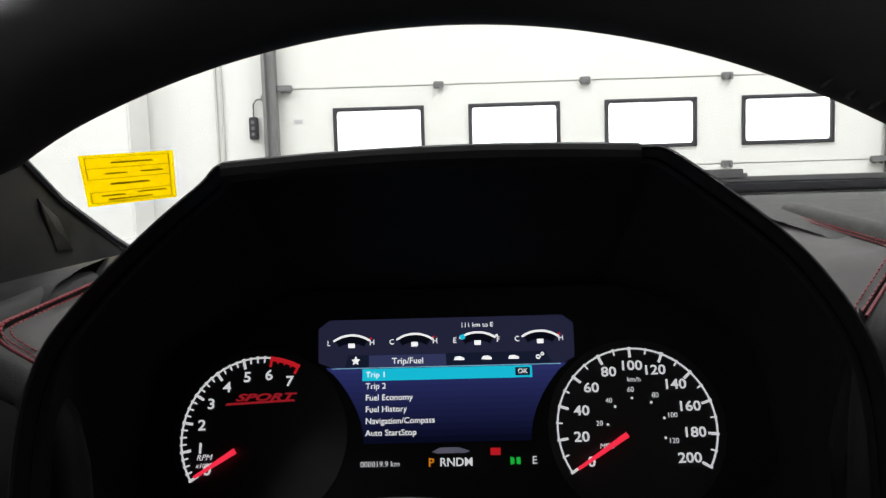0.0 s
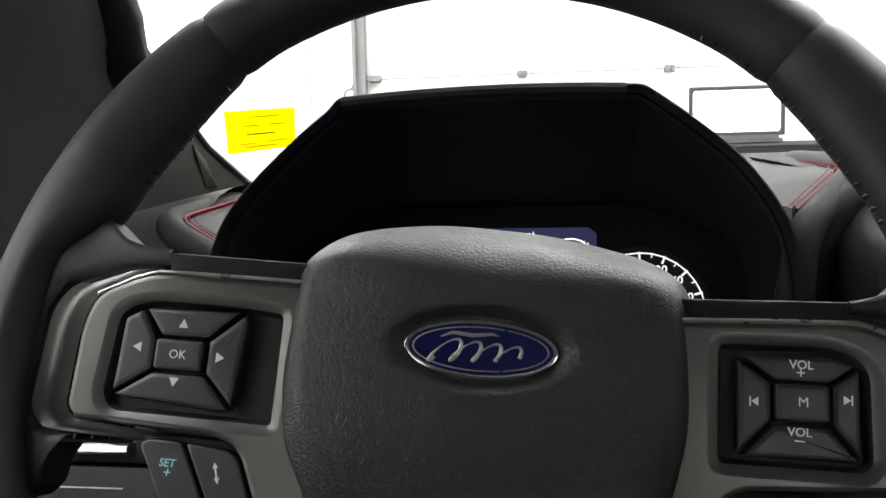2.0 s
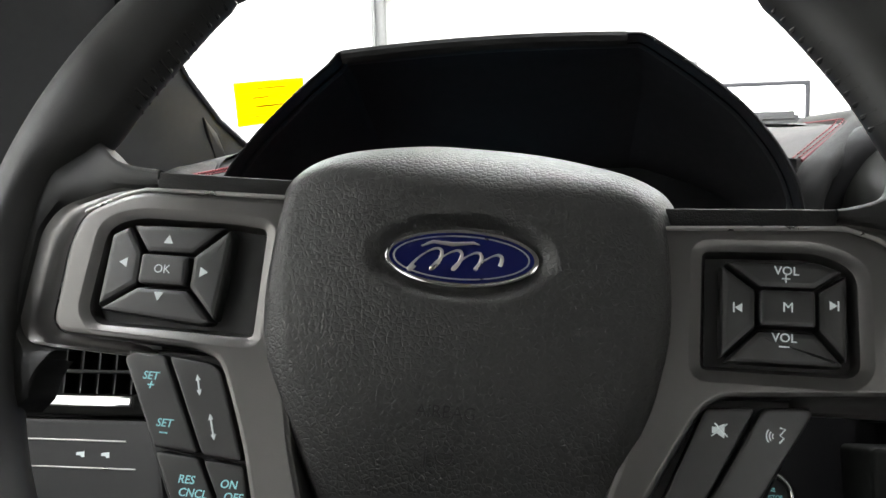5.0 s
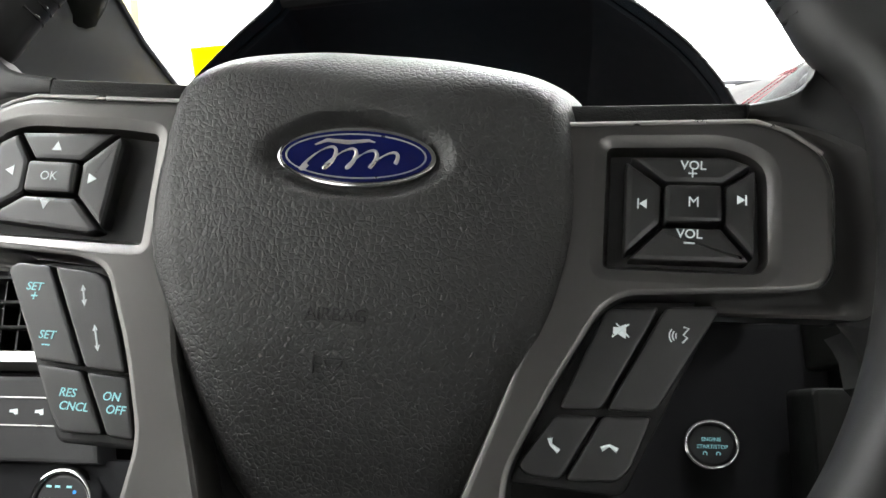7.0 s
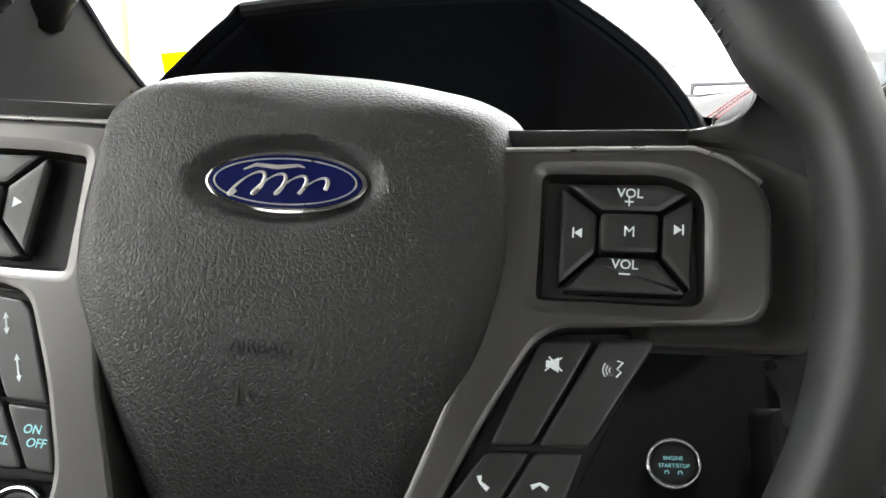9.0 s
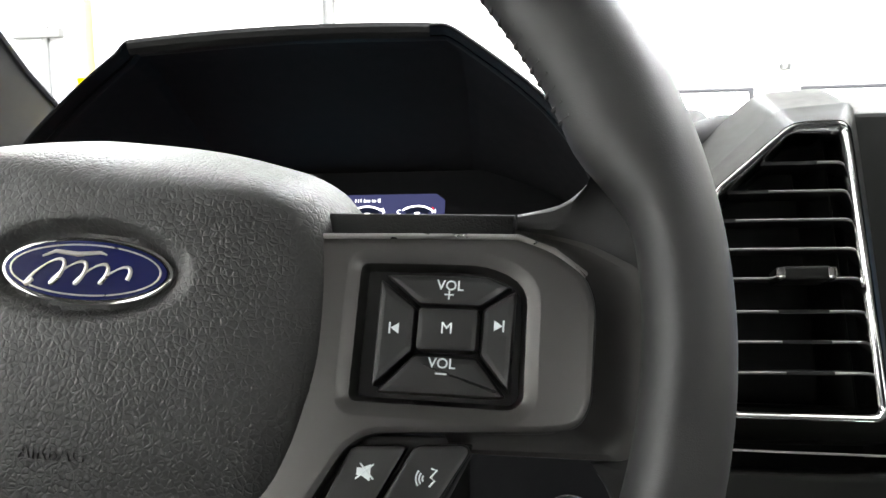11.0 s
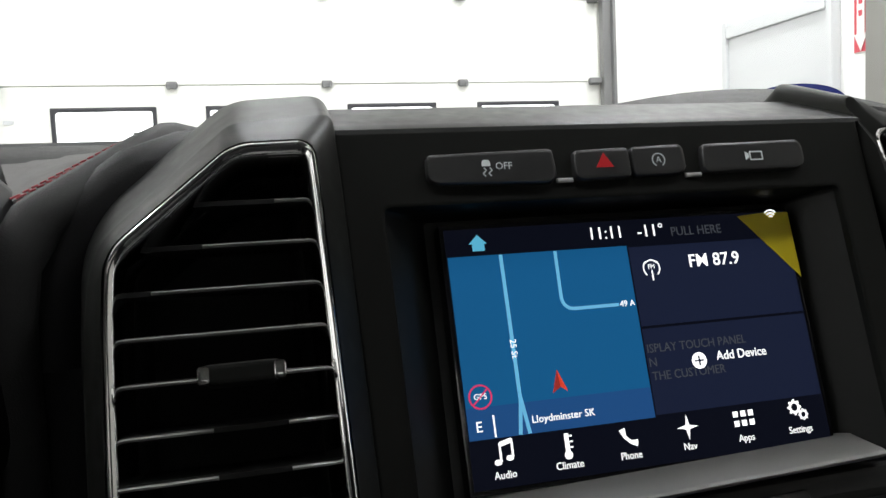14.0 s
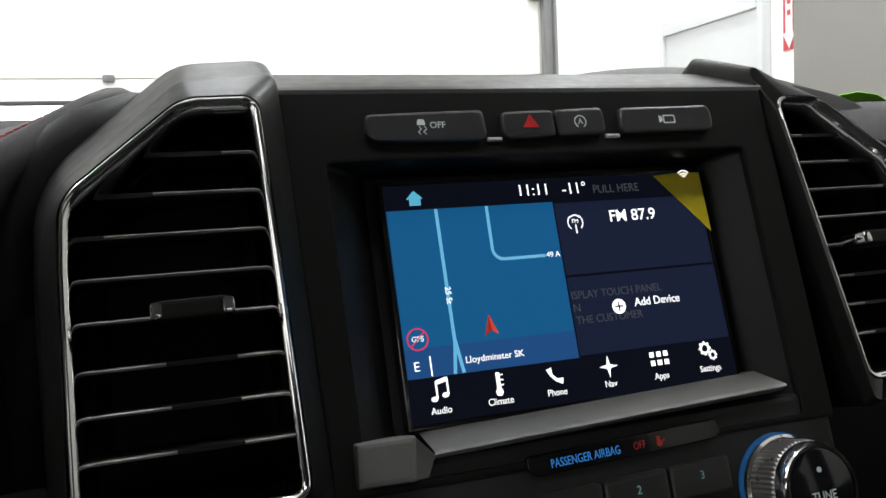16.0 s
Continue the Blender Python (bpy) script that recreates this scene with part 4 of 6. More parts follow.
# airbag pad
pad_o = spline([(4, 58.0), (26, 56.0), (46, 52.0), (63, 47.0), (74.5, 38.5), (78.5, 22), (79, -5), (76.5, -23), (72.5, -43), (65.5, -63), (54, -86), (40, -106), (21, -118), (3, -121),
                (-14, -118), (-32, -104), (-45, -81), (-55.5, -60), (-64, -43), (-70.5, -27), (-73.5, -8), (-74, 10), (-73, 28), (-69.5, 42), (-53, 53), (-22, 58.2)], 6)
bmp = bmesh.new()
PC = (4.0, -28.0)
NR = 60
prev = None
for k in range(NR):
    s = 1 - k / (NR - 1) * 0.995
    ring = []
    for x, y in pad_o:
        px, py = PC[0] + (x - PC[0]) * s, PC[1] + (y - PC[1]) * s
        e = 1 - s
        ux, uy = x - PC[0], y - PC[1]
        ln = math.hypot(ux, uy)
        w = max(0, uy / ln) ** 2 if uy > 0 else 0
        rad_, amp = 8 + 19 * w, 14 + 16.5 * w
        h = 8.0 + 2.4 * (1 - ((px - 4) / 75) ** 2) - amp * max(0, 1 - e * ln / rad_) ** 2.2
        h -= max(0, abs(px - 4.5) - 34) ** 2 * 0.0014 + 0.26 * (1 - w) * max(0, 15 - e * ln)
        h -= 0.0023 * max(0, -10 - py) ** 2
        d = math.hypot((px - 2.8) / 34, (py - 8.9) / 15.5)
        h -= 4.4 * max(0, min(1, (1.0 - d) / 0.26)) ** 1.25 if d < 1 else 0
        ring.append(bmp.verts.new((px / 1000, py / 1000, h / 1000)))
    if prev:
        for i in range(len(ring)):
            j = (i + 1) % len(ring)
            bmp.faces.new((prev[i], prev[j], ring[j], ring[i]))
    prev = ring
bmp.faces.new(prev)
ext = bmesh.ops.extrude_edge_only(bmp, edges=[e for e in bmp.edges if len(e.link_faces) == 1])
for v in ext["geom"]:
    if isinstance(v, bmesh.types.BMVert):
        v.co.z = -0.03
pad = part("airbag_pad", bmp, M_PAD, wheel, "dark grained airbag cover")
bd = part("badge", disc(2.8, 8.9, 26.8, 4, 8.2, 56, 0.8, 10.2), M_CHROME, pad, "oval badge, chrome rim round dark blue enamel")
part("enamel", disc(2.8, 8.9, 25.0, 8.5, 8.9, 56, 0.15, 8.7), M_BLUE, bd)
# plain silver flourish in place of lettering
part("inner_line", ringplate([(2.8 + 23.6 * math.cos(k * math.pi / 28), 8.9 + 7.7 * math.sin(k * math.pi / 28)) for k in range(56)], [(2.8 + 23.0 * math.cos(k * math.pi / 28), 8.9 + 7.2 * math.sin(k * math.pi / 28)) for k in range(56)], 8.8, 9.05, 0.1), M_SILVER, bd, "thin silver line inside the rim")
wave = []
for i in range(121):
    t = i / 120
    size = 1.25 - 0.55 * t
    wave.append((2.8 - 15.5 + 29 * t - 3.0 * size * math.sin(t * 25.1), 7.9 + 3.3 * size * math.cos(t * 25.1 + 2.2), 9.1))
part("flourish", sweep(wave, [0.25 + 0.45 * abs(math.cos(i / 120 * 12.55)) for i in range(121)], 6, squash=0.35, unit=0.001), M_SILVER, bd, "plain silver flourish")
part("flourish", sweep([(-11, 12.3, 9.1), (-7, 14.0, 9.1), (0, 13.4, 9.1), (7, 14.2, 9.1), (9, 13.6, 9.1)], [0.3, 0.6, 0.75, 0.5, 0.2], 6, squash=0.35, unit=0.001), M_SILVER, bd)
text("AIRBAG", 2.2, -42.8, 8.0, 4.2, M_BLACK, pad, depth=0.5)
part("belt_mark", rect(-4.2, -3.6, -61, -54, 4.8, 5.9), M_BLACK, pad)
part("belt_mark", arc(2.4, -56.5, 2.6, 3.2, 180, 360, 4.8, 5.9, 12), M_BLACK, pad)
part("belt_mark", rect(-0.8, 5.8, -56.3, -55.8, 4.8, 5.9), M_BLACK, pad)


# spoke bezels: satin frames with a sunken field for the key pads
def plate_with_hole(outer, ro_, hole, rh, z0, z1, bev=1.0, hb=None):
    bm = bmesh.new()
    hb = hb or bev

    def loop(o, z):
        return [bm.verts.new((x / 1000, y / 1000, z / 1000)) for x, y in o]
    ot, it = loop(inset(outer, ro_, bev + 0.5), z1), loop(inset(hole, rh, -hb - 0.5), z1)
    es = [bm.edges.new((l[i], l[(i + 1) % len(l)])) for l in (ot, it) for i in range(len(l))]
    bmesh.ops.triangle_fill(bm, use_beauty=True, edges=es)
    for o, r_, first, sg, bev in ((outer, ro_, ot, 1, bev), (hole, rh, it, -1, hb)):
        prev_ = first
        for off, z in ((bev, z1), (bev * 0.3, z1 - bev * 0.3), (0, z1 - bev), (0, z0)):
            ring_ = loop(inset(o, r_, off * sg), z)
            for i in range(len(ring_)):
                j = (i + 1) % len(ring_)
                bm.faces.new((prev_[i], prev_[j], ring_[j], ring_[i]))
            prev_ = ring_
    return bm


bez_l = [(-62, 28.8), (-121, 29.6), (-130, 27.2), (-145, 20), (-148.8, 8), (-149.6, -22), (-145.5, -26.3), (-92, -28.5), (-81.5, -31.5), (-69.5, -58), (-60.5, -86), (-64, -112), (-30, -118), (-50, -60), (-60, -20)]
bez_l_r = [1, 6, 6, 6, 6, 6, 6, 4, 7, 10, 8, 3, 1, 1, 1]
hole_l = [(-72, 15.6), (-85, 16.9), (-122, 17.6), (-133, 13.8), (-135.2, -16.6), (-131.5, -20.8), (-72, -21.6)]
hole_l_r = [1, 4, 6, 5, 3, 3, 1]
part("spoke_bezel", plate_with_hole(bez_l, bez_l_r, hole_l, hole_l_r, -14, 3.0, 2.0, 5.0), M_SATIN, wheel, "satin graphite spoke trim")
bez_r = [(66, 23.8), (126, 26.8), (137, 23.4), (146.4, 16.8), (149.4, 9), (149.2, -18.6), (145.8, -25), (138, -26.8), (90, -30.6), (83.5, -35), (70, -60), (58, -86), (60, -112), (36, -118), (56, -60), (70, -20)]
bez_r_r = [1, 6, 8, 6, 5, 6, 5, 8, 6, 6, 10, 8, 3, 1, 1, 1]
hole_r = [(84, 15.6), (118.6, 16.8), (129.0, 12.2), (129.4, -18.0), (127.4, -20.0), (84, -20.6)]
hole_r_r = [1, 5, 5, 3, 3, 1]
part("spoke_bezel", plate_with_hole(bez_r, bez_r_r, hole_r, hole_r_r, -14, 3.0, 2.0, 5.0), M_SATIN, wheel, "satin graphite spoke trim")
for pts in ([(-62, 17), (-121, 20), (-139, 15), (-140, -23), (-62, -24)], [(70, 17.5), (116, 20), (135, 13), (135, -22), (70, -23)]):
    part("key_field", layers([(pts, -12), (pts, -3.5)]), M_BLACK, wheel)


def keypad(keys, centre, cx):
    for pts, hi_ in keys:
        part("key", slab(pts, -4, 2.6, 1.9, 1.2, 3), M_BUTTON, wheel)
    part("centre_key", slab(centre, -4, 4.2, 1.4, 1.6, 3), M_BUTTON, wheel)


keypad([([(-124.3, 16.2), (-86.4, 16.8), (-98.3, 5.9), (-116.6, 6.0)], 0), ([(-132, 12), (-125.3, 15.6), (-118.4, 5.4), (-118.4, -6.2), (-133, -15.6)], 0),
        ([(-132.4, -16.6), (-118, -7.2), (-98.4, -7.2), (-86.6, -18.8), (-91, -20)], 0), ([(-84.8, 16.0), (-83.4, 13), (-86, -18.2), (-97.8, -6.4), (-97.8, 5.1)], 0)],
       [(-117.6, 5.2), (-98.7, 4.9), (-98.6, -6.4), (-117.6, -6.2)], 0)
keypad([([(89.8, 14.0), (118.8, 15.2), (126.4, 12.4), (117.6, 6.0), (100.3, 5.8)], 0), ([(88.6, 12.8), (99.6, 5.0), (99.6, -7.2), (88.8, -18)], 0),
        ([(89.8, -19.2), (100, -8.0), (117.4, -7.8), (125.8, -17.8), (124.6, -18.6)], 0), ([(127.4, 11.6), (126.8, -17), (118.1, -7.2), (118.1, 5.4)], 0)],
       [(100.4, 5.0), (117.3, 5.4), (117.4, -6.6), (100.4, -6.9)], 0)


def tri_mark(x, y, a, s=2.7):
    p = [(x + s * 0.72 * math.cos(radians(a + d)), y + s * 0.72 * math.sin(radians(a + d))) if d == 0 else (x + s * 0.85 * math.cos(radians(a + d)), y + s * 0.85 * math.sin(radians(a + d))) for d in (0, 125, 235)]
    part("arrow_mark", layers([(p, 2.62), (p, 2.8)]), M_INK, wheel)


for x, y, a in ((-108.3, 10.8, 90), (-124.9, 1.5, 180), (-92.7, -0.5, 0), (-109, -10.2, 270)):
    tri_mark(x, y, a)
text("OK", -108.2, -0.6, 4.35, 3.3, M_INK, wheel)
text("M", 108.8, -0.6, 4.35, 3.3, M_INK, wheel)
text("VOL", 108.8, 11.6, 2.75, 2.9, M_INK, wheel, bold=0.05)
text("+", 108.6, 8.8, 2.75, 4.0, M_INK, wheel)
text("VOL", 108.0, -10.2, 2.75, 2.9, M_INK, wheel, bold=0.05)
part("minus_mark", rect(106.4, 109.6, -13.2, -12.7, 2.6, 2.8), M_INK, wheel)
for x, sg in ((93.8, -1), (123.1, 1)):
    y = -1.2 if sg < 0 else 1.2
    part("skip_mark", layers([([(x + sg * 0.6 - sg * 2, y + 1.5), (x + sg * 0.9, y), (x + sg * 0.6 - sg * 2, y - 1.5)], 2.62), ([(x + sg * 0.6 - sg * 2, y + 1.5), (x + sg * 0.9, y), (x + sg * 0.6 - sg * 2, y - 1.5)], 2.8)]), M_INK, wheel)
    part("skip_mark", rect(x + sg * 1.2 - 0.25, x + sg * 1.2 + 0.25, y - 1.6, y + 1.6, 2.62, 2.8), M_INK, wheel)

# lower key blocks
LOW = [[(-119.8, -33.4), (-116.4, -31.0), (-103.7, -31.3), (-85.3, -64.7), (-102.4, -63.8)], [(-102.2, -31.4), (-85.5, -32.8), (-81, -36), (-68.6, -65.8), (-83.9, -65.0)],
       [(-101.9, -65.0), (-85.0, -66.0), (-73.2, -86), (-88, -86.6), (-93, -81)], [(-83.4, -66.2), (-68, -67.0), (-62.2, -86.8), (-71.7, -86.4)],
       [(84.6, -33.9), (100.4, -32.6), (84.4, -64.4), (71.8, -65.3)], [(102.2, -32.5), (115.8, -31.2), (117.4, -33), (100.2, -63.4), (85.7, -64.4)],
       [(71.0, -66.9), (84.0, -65.9), (73.3, -85.6), (63.6, -85.4), (60.6, -82.4)], [(85.1, -65.9), (99.2, -64.9), (93.6, -80.4), (89.6, -84.8), (74.6, -85.8)]]
for pts in ([(-122, -29), (-84, -30), (-66, -62), (-59, -90), (-92, -90), (-106, -64)], [(82, -31), (119, -29), (102, -66), (92, -89), (57, -88), (68, -62)]):
    part("key_carrier", slab(pts, -22, -4, 1.5, 3, 3), M_BLACK, wheel)
for pts in LOW:
    part("lower_key", slab(pts, -5, 0.4, 1.0, 2.0, 3), M_BUTTON, wheel)
for s, x, y, h in (("SET", -107.9, -39.2, 2.9), ("+", -107.6, -42.6, 3.8), ("SET", -99.7, -55.3, 2.9), ("RES", -88.2, -73.6, 2.9), ("CNCL", -85.2, -77.9, 2.9), ("ON", -72.4, -73.7, 2.9), ("OFF", -70.2, -77.8, 2.9)):
    text(s, x, y, 0.5, h, M_CYANINK, wheel, slant=0.15, bold=0.04)
part("minus_mark", rect(-101, -98, -58.8, -58.3, 0.4, 0.6), M_CYANINK, wheel)
for x0, y0, x1, y1 in ((-89.6, -38.6, -88.2, -43.4), (-82.6, -51.8, -80.4, -58.2)):
    part("gap_mark", sweep([(x0, y0, 0.5), (x1, y1, 0.5)], 0.35, 6, unit=0.001), M_INK, wheel)
    for ex, ey, a in ((x0, y0, 106), (x1, y1, 286)):
        p = [(ex + 1.3 * math.cos(radians(a + d)), ey + 1.3 * math.sin(radians(a + d))) for d in (0, 130, 230)]
        part("gap_mark", layers([(p, 0.42), (p, 0.6)]), M_INK, wheel)
# mute, voice and phone marks
part("mute_mark", poly([(86.8, -41.6), (88.2, -41.6), (90.6, -43), (90.6, -38.4), (88.2, -39.6), (86.8, -39.6)], 0.42, 0.6), M_INK, wheel)
part("mute_mark", sweep([(86.6, -42.6, 0.55), (91.4, -38.4, 0.55)], 0.25, 5, unit=0.001), M_INK, wheel)
part("mute_mark", sweep([(87.6, -38.4, 0.55), (91.6, -42.4, 0.55)], 0.25, 5, unit=0.001), M_INK, wheel)
for r in (1.0, 1.9, 2.8):
    part("voice_mark", arc(106.2, -41, r, r + 0.4, 140, 220, 0.42, 0.6, 8), M_INK, wheel)
part("voice_mark", sweep([(107.2, -38.2, 0.55), (108.8, -38.6, 0.55), (107.2, -40.6, 0.55), (108.4, -41.4, 0.55), (107.0, -43, 0.55)], 0.3, 5, unit=0.001), M_INK, wheel)
part("phone_mark", sweep([(69.8, -73.8, 0.55), (70.2, -75.6, 0.55), (72.6, -77.4, 0.55)], [0.8, 0.45, 0.8], 6, unit=0.001), M_INK, wheel)
part("phone_mark", sweep([(84.8, -75.6, 0.55), (87.1, -74.4, 0.55), (89.4, -75.6, 0.55)], [0.8, 0.45, 0.8], 6, unit=0.001), M_INK, wheel)

# steering column shroud behind the wheel
col = thing("column_shroud", WM, "black plastic steering column cover with stalk", "steering column")
o = spline([(-62, -10), (0, 8), (62, -10), (66, -60), (40, -95), (-40, -95), (-66, -60)], 6)
part("shroud", layers([(o, -230), (o, -70), (shrink(o, 8), -62)]), M_BLACK, col)
stalk = part("stalk", sweep([(-60, -30, -88), (-110, 0, -74), (-142, 21, -66), (-172, 37, -60), (-180, 41, -58)], [6, 7, 9, 10.5, 8], 12, unit=0.001), M_TRIM, col, "dark grey stalk with a silver ring")
part("stalk_ring", sweep([(-145, 23, -65.4), (-148, 24.6, -64.8)], 10.0, 14, unit=0.001), M_SILVER, stalk)
for k in range(3):
    part("stalk_mark", sweep([(-152 - 3 * k, 35.6 + 1.5 * k, -63), (-154 - 3 * k, 36.8 + 1.5 * k, -58)], 0.6, 6, unit=0.001), M_INK, stalk)

# ---- lower dash left of the column ----
LM = tilted(-0.25, 0.405, 1.153, 17)
lv = thing("side_vent", LM, "dark slatted air vent with a bright chrome bar", "air vent")
part("duct", rect(-70, 60, -4, 75, -40, -30), M_VOID, lv)
fo = roundpoly([(-75, 82), (58, 82), (62, -10), (-75, -10)], 6, 4)
fi = roundpoly([(-66, 74), (40, 74), (44, 4), (-66, 4)], 4, 4)
part("vent_frame", ringplate(fo, fi, -30, 0, 3), M_TRIM, lv)
for y in (20, 37, 54):
    part("slat", slab([(-66, y - 1.2), (42, y - 1.2), (42, y + 1.2), (-66, y + 1.2)], -28, -4, 0.8), M_TRIM, lv)
for x in (-20, -7, 6, 19, 32):
    part("upright_slat", rect(x - 0.6, x + 0.6, 5, 74, -29, -14), M_BLACK, lv)
part("chrome_bar", slab([(-66, -4.6), (45, -4.2), (45, 4.0), (-66, 3.4)], -2, 5, 2.0), M_CHROME, lv)
sp_ = thing("switch_strip", LM, "dark strip with two lamp dimmer switches", "switch panel")
part("strip", slab([(-70, -12), (60, -12), (70, -68), (-70, -68)], -25, -4, 3), M_BLACK, sp_)
for y, x1 in ((-26.5, 38), (-44.5, 47)):
    part("silver_line", slab([(-60, y - 0.5), (x1, y - 0.5), (x1, y + 0.5), (-60, y + 0.5)], -5, -3.2, 0.2), M_SILVER, sp_)
for x in (5.5, 24):
    part("lamp_mark", poly([(x - 3, -34.6), (x + 2.6, -33.8), (x + 3, -37.4), (x + 1, -37.8), (x, -36.4), (x - 3, -36.4)], -4, -3.7), M_INK, sp_)
hl = thing("headlight_switch", LM, "black rotary headlight switch with a chrome ring", "knob")
part("ring", ringplate([(50 + 22 * math.cos(a), -92 + 22 * math.sin(a)) for a in [i * math.pi / 20 for i in range(40)]], [(50 + 18.5 * math.cos(a), -92 + 18.5 * math.sin(a)) for a in [i * math.pi / 20 for i in range(40)]], -10, 2, 1.2), M_CHROME, hl)
part("dial", disc(50, -92, 18.5, -10, 0, 40, 2), M_BLACK, hl)
part("grip", slab([(34, -95), (66, -95), (66, -89), (34, -89)], -2, 10, 2, 2), M_BUTTON, hl)
for x in (40, 46, 54):
    part("lamp_mark", rect(x - 1.8, x + 1.8, -82.2, -80.8, 0, 0.2), M_CYANINK, hl)
part("lamp_mark", disc(58, -84.5, 1.2, 0, 0.2, 10), M_BLUETXT, hl)
kp = bmesh.new()
rect(-150, 330, -260, -66, -30, -12, bm=kp)
part("knee_panel", kp, M_VOID, dash).matrix_local = LM

# start button on the panel right of the column
DM = tilted(0.10, 0.40, 1.15, 17)
sb = thing("start_button", DM, "round black engine start button in a chrome ring", "button")
cx, cy = 96, -40.0
part("panel", slab([(40, 30), (165, 30), (165, -120), (40, -120)], -30, -10, 4, 8), M_VOID, sb)
part("ring", ringplate([(cx + 15.5 * math.cos(a), cy + 14 * math.sin(a)) for a in [i * math.pi / 20 for i in range(40)]], [(cx + 12.8 * math.cos(a), cy + 11.4 * math.sin(a)) for a in [i * math.pi / 20 for i in range(40)]], -12, 1.5, 1.2), M_CHROME, sb)
part("cap", disc(cx, cy, 12.8, -12, -0.5, 40, 1.2, 11.4), M_BLACK, sb)
text("ENGINE", cx, cy + 2.6, -0.35, 2.2, M_CYANINK, sb)
text("START/STOP", cx + 0.5, cy - 1.4, -0.35, 2.2, M_CYANINK, sb)
for x in (-3.6, 3.6):
    part("symbol", arc(cx + x, cy - 5.2, 0.8, 1.3, -40, 220, -0.5, -0.3, 10), M_CYANINK, sb)

# ---- centre stack ----
SM = tilted(0.45, 0.406, 1.229, 17)
stack = thing("centre_stack", SM, "charcoal centre stack panel with a sunken screen bay", "dashboard panel")
# face with an opening for the screen bay
outer = [(-103, 97.5), (140, 97.5), (140, 60), (140, -68), (-98, -68), (-102, 60)]
bay_pts = [(-86, 65.5), (122, 65.5), (122, -64), (-84, -64)]
bay = roundpoly(bay_pts, 2.5, 3)
part("face", plate_with_hole(outer, 1.5, bay_pts, 2.5, -25, 15, 1.4), M_TRIM, stack)
part("bay_floor", rect(-96, 130, -60, 72, -14, -9), M_BAY, stack)
part("bay_wall", layers([(shrink(bay, -0.5), 12), (roundpoly([(-76, 65.2), (114, 65.2), (114, -58), (-75, -58)], 2, 3), 3), (roundpoly([(-66, 64.8), (108, 64.8), (108, -50), (-66, -50)], 2, 3), -9)], False, False), M_BAY, stack)
# rounded crest over the face, running back to the top pad
prof = [(96, 15), (98, 14.6), (99.6, 13), (102, 9.5), (122, -22), (123.5, -26), (123, -31), (118, -70), (108, -120), (98, -190)]
crest = loft([[(u / 1000, v / 1000, n / 1000) for u in (-104, -60, -20, 20, 60, 100, 142)] for v, n in prof])
part("crest", crest, M_TRIM, stack, "soft-lit charcoal crest of the stack")


def top_button(pts, name="stack_button"):
    return part(name, slab(pts, 10, 18.5, 1.6, 2.6, 4), M_BUTTON, stack)


b1 = top_button([(-68.3, 85.6), (-15.0, 86.8), (-14.2, 75), (-17.5, 72.2), (-65.5, 73.4), (-68.8, 76)])
b2 = top_button([(-6.0, 85.6), (19.2, 86.3), (19.2, 73.2), (-4.0, 72.6), (-6.6, 75)])
b3 = top_button([(20.0, 86.3), (43.6, 87.0), (45.2, 84.5), (45.2, 76), (42, 73.6), (20.0, 73.2)])
b4 = top_button([(54.2, 86.6), (102.4, 87.4), (104.8, 84.6), (104.8, 76.4), (101, 73.8), (55, 73.6), (53, 76)])
for a, b in ((-14.0, -6.8), (45.4, 53.0)):
    # pale colour carries the reflection seen on the chrome
    part("chrome_inlay", slab([(a, 72.6), (b, 72.6), (b, 74.4), (a, 74.4)], 14, 16.6, 0.9), M_INLAYSHINE, stack)
p = [(7.0 + 4.6 * math.cos(radians(90 + 120 * k)), 79.6 + 4.2 * math.sin(radians(90 + 120 * k))) for k in range(3)]
part("hazard_triangle", layers([(p, 18.4), (p, 18.75)]), M_TRIRED, b2, "red hazard triangle")
text("OFF", -37.0, 79.6, 18.6, 3.0, M_INK, b1)
part("skid_mark", poly([(-46.2, 81.0), (-45.6, 82.4), (-43.2, 82.4), (-42.6, 81.0), (-42.6, 79.8), (-46.2, 79.8)], 18.4, 18.7), M_INK, b1)
for x in (-45.4, -43.0):
    part("skid_mark", sweep([(x, 79.2, 18.6), (x + 0.8, 78, 18.6), (x - 0.6, 76.8, 18.6), (x + 0.4, 75.6, 18.6)], 0.32, 5, unit=0.001), M_INK, b1)
part("stop_mark", arc(32, 79.8, 2.6, 3.1, -60, 240, 18.4, 18.7, 24), M_INK, b3)
text("A", 32, 79.8, 18.6, 2.8, M_INK, b3)
part("camera_mark", ringplate(roundpoly([(76.4, 82.2), (83, 82.2), (83, 78), (76.4, 78)], 0.4, 2), roundpoly([(77, 81.6), (82.4, 81.6), (82.4, 78.6), (77, 78.6)], 0.3, 2), 18.3, 18.7, 0.05), M_INK, b4)
part("camera_mark", poly([(76, 81), (74.2, 82), (74.2, 78.2), (76, 79.2)], 18.4, 18.7), M_INK, b4)

# touchscreen
ts = thing("touchscreen", SM, "lit colour touchscreen showing a map, radio and menu icons", "screen")
part("panel", slab([(-62, 61), (104.5, 61), (104.5, -46.5), (-62, -46.5)], -9, -0.6, 0.5), M_GLOSS, ts, "glossy black screen glass")
img = part("image", rect(-60, 102.6, -44.3, 59, -0.6, -0.4), M_SCR_BLACK, ts, "lit screen image")
mp = part("map", rect(-59.6, 20.6, -25.4, 47.6, -0.4, -0.2), M_SCR_MAP, ts, "blue navigation map")
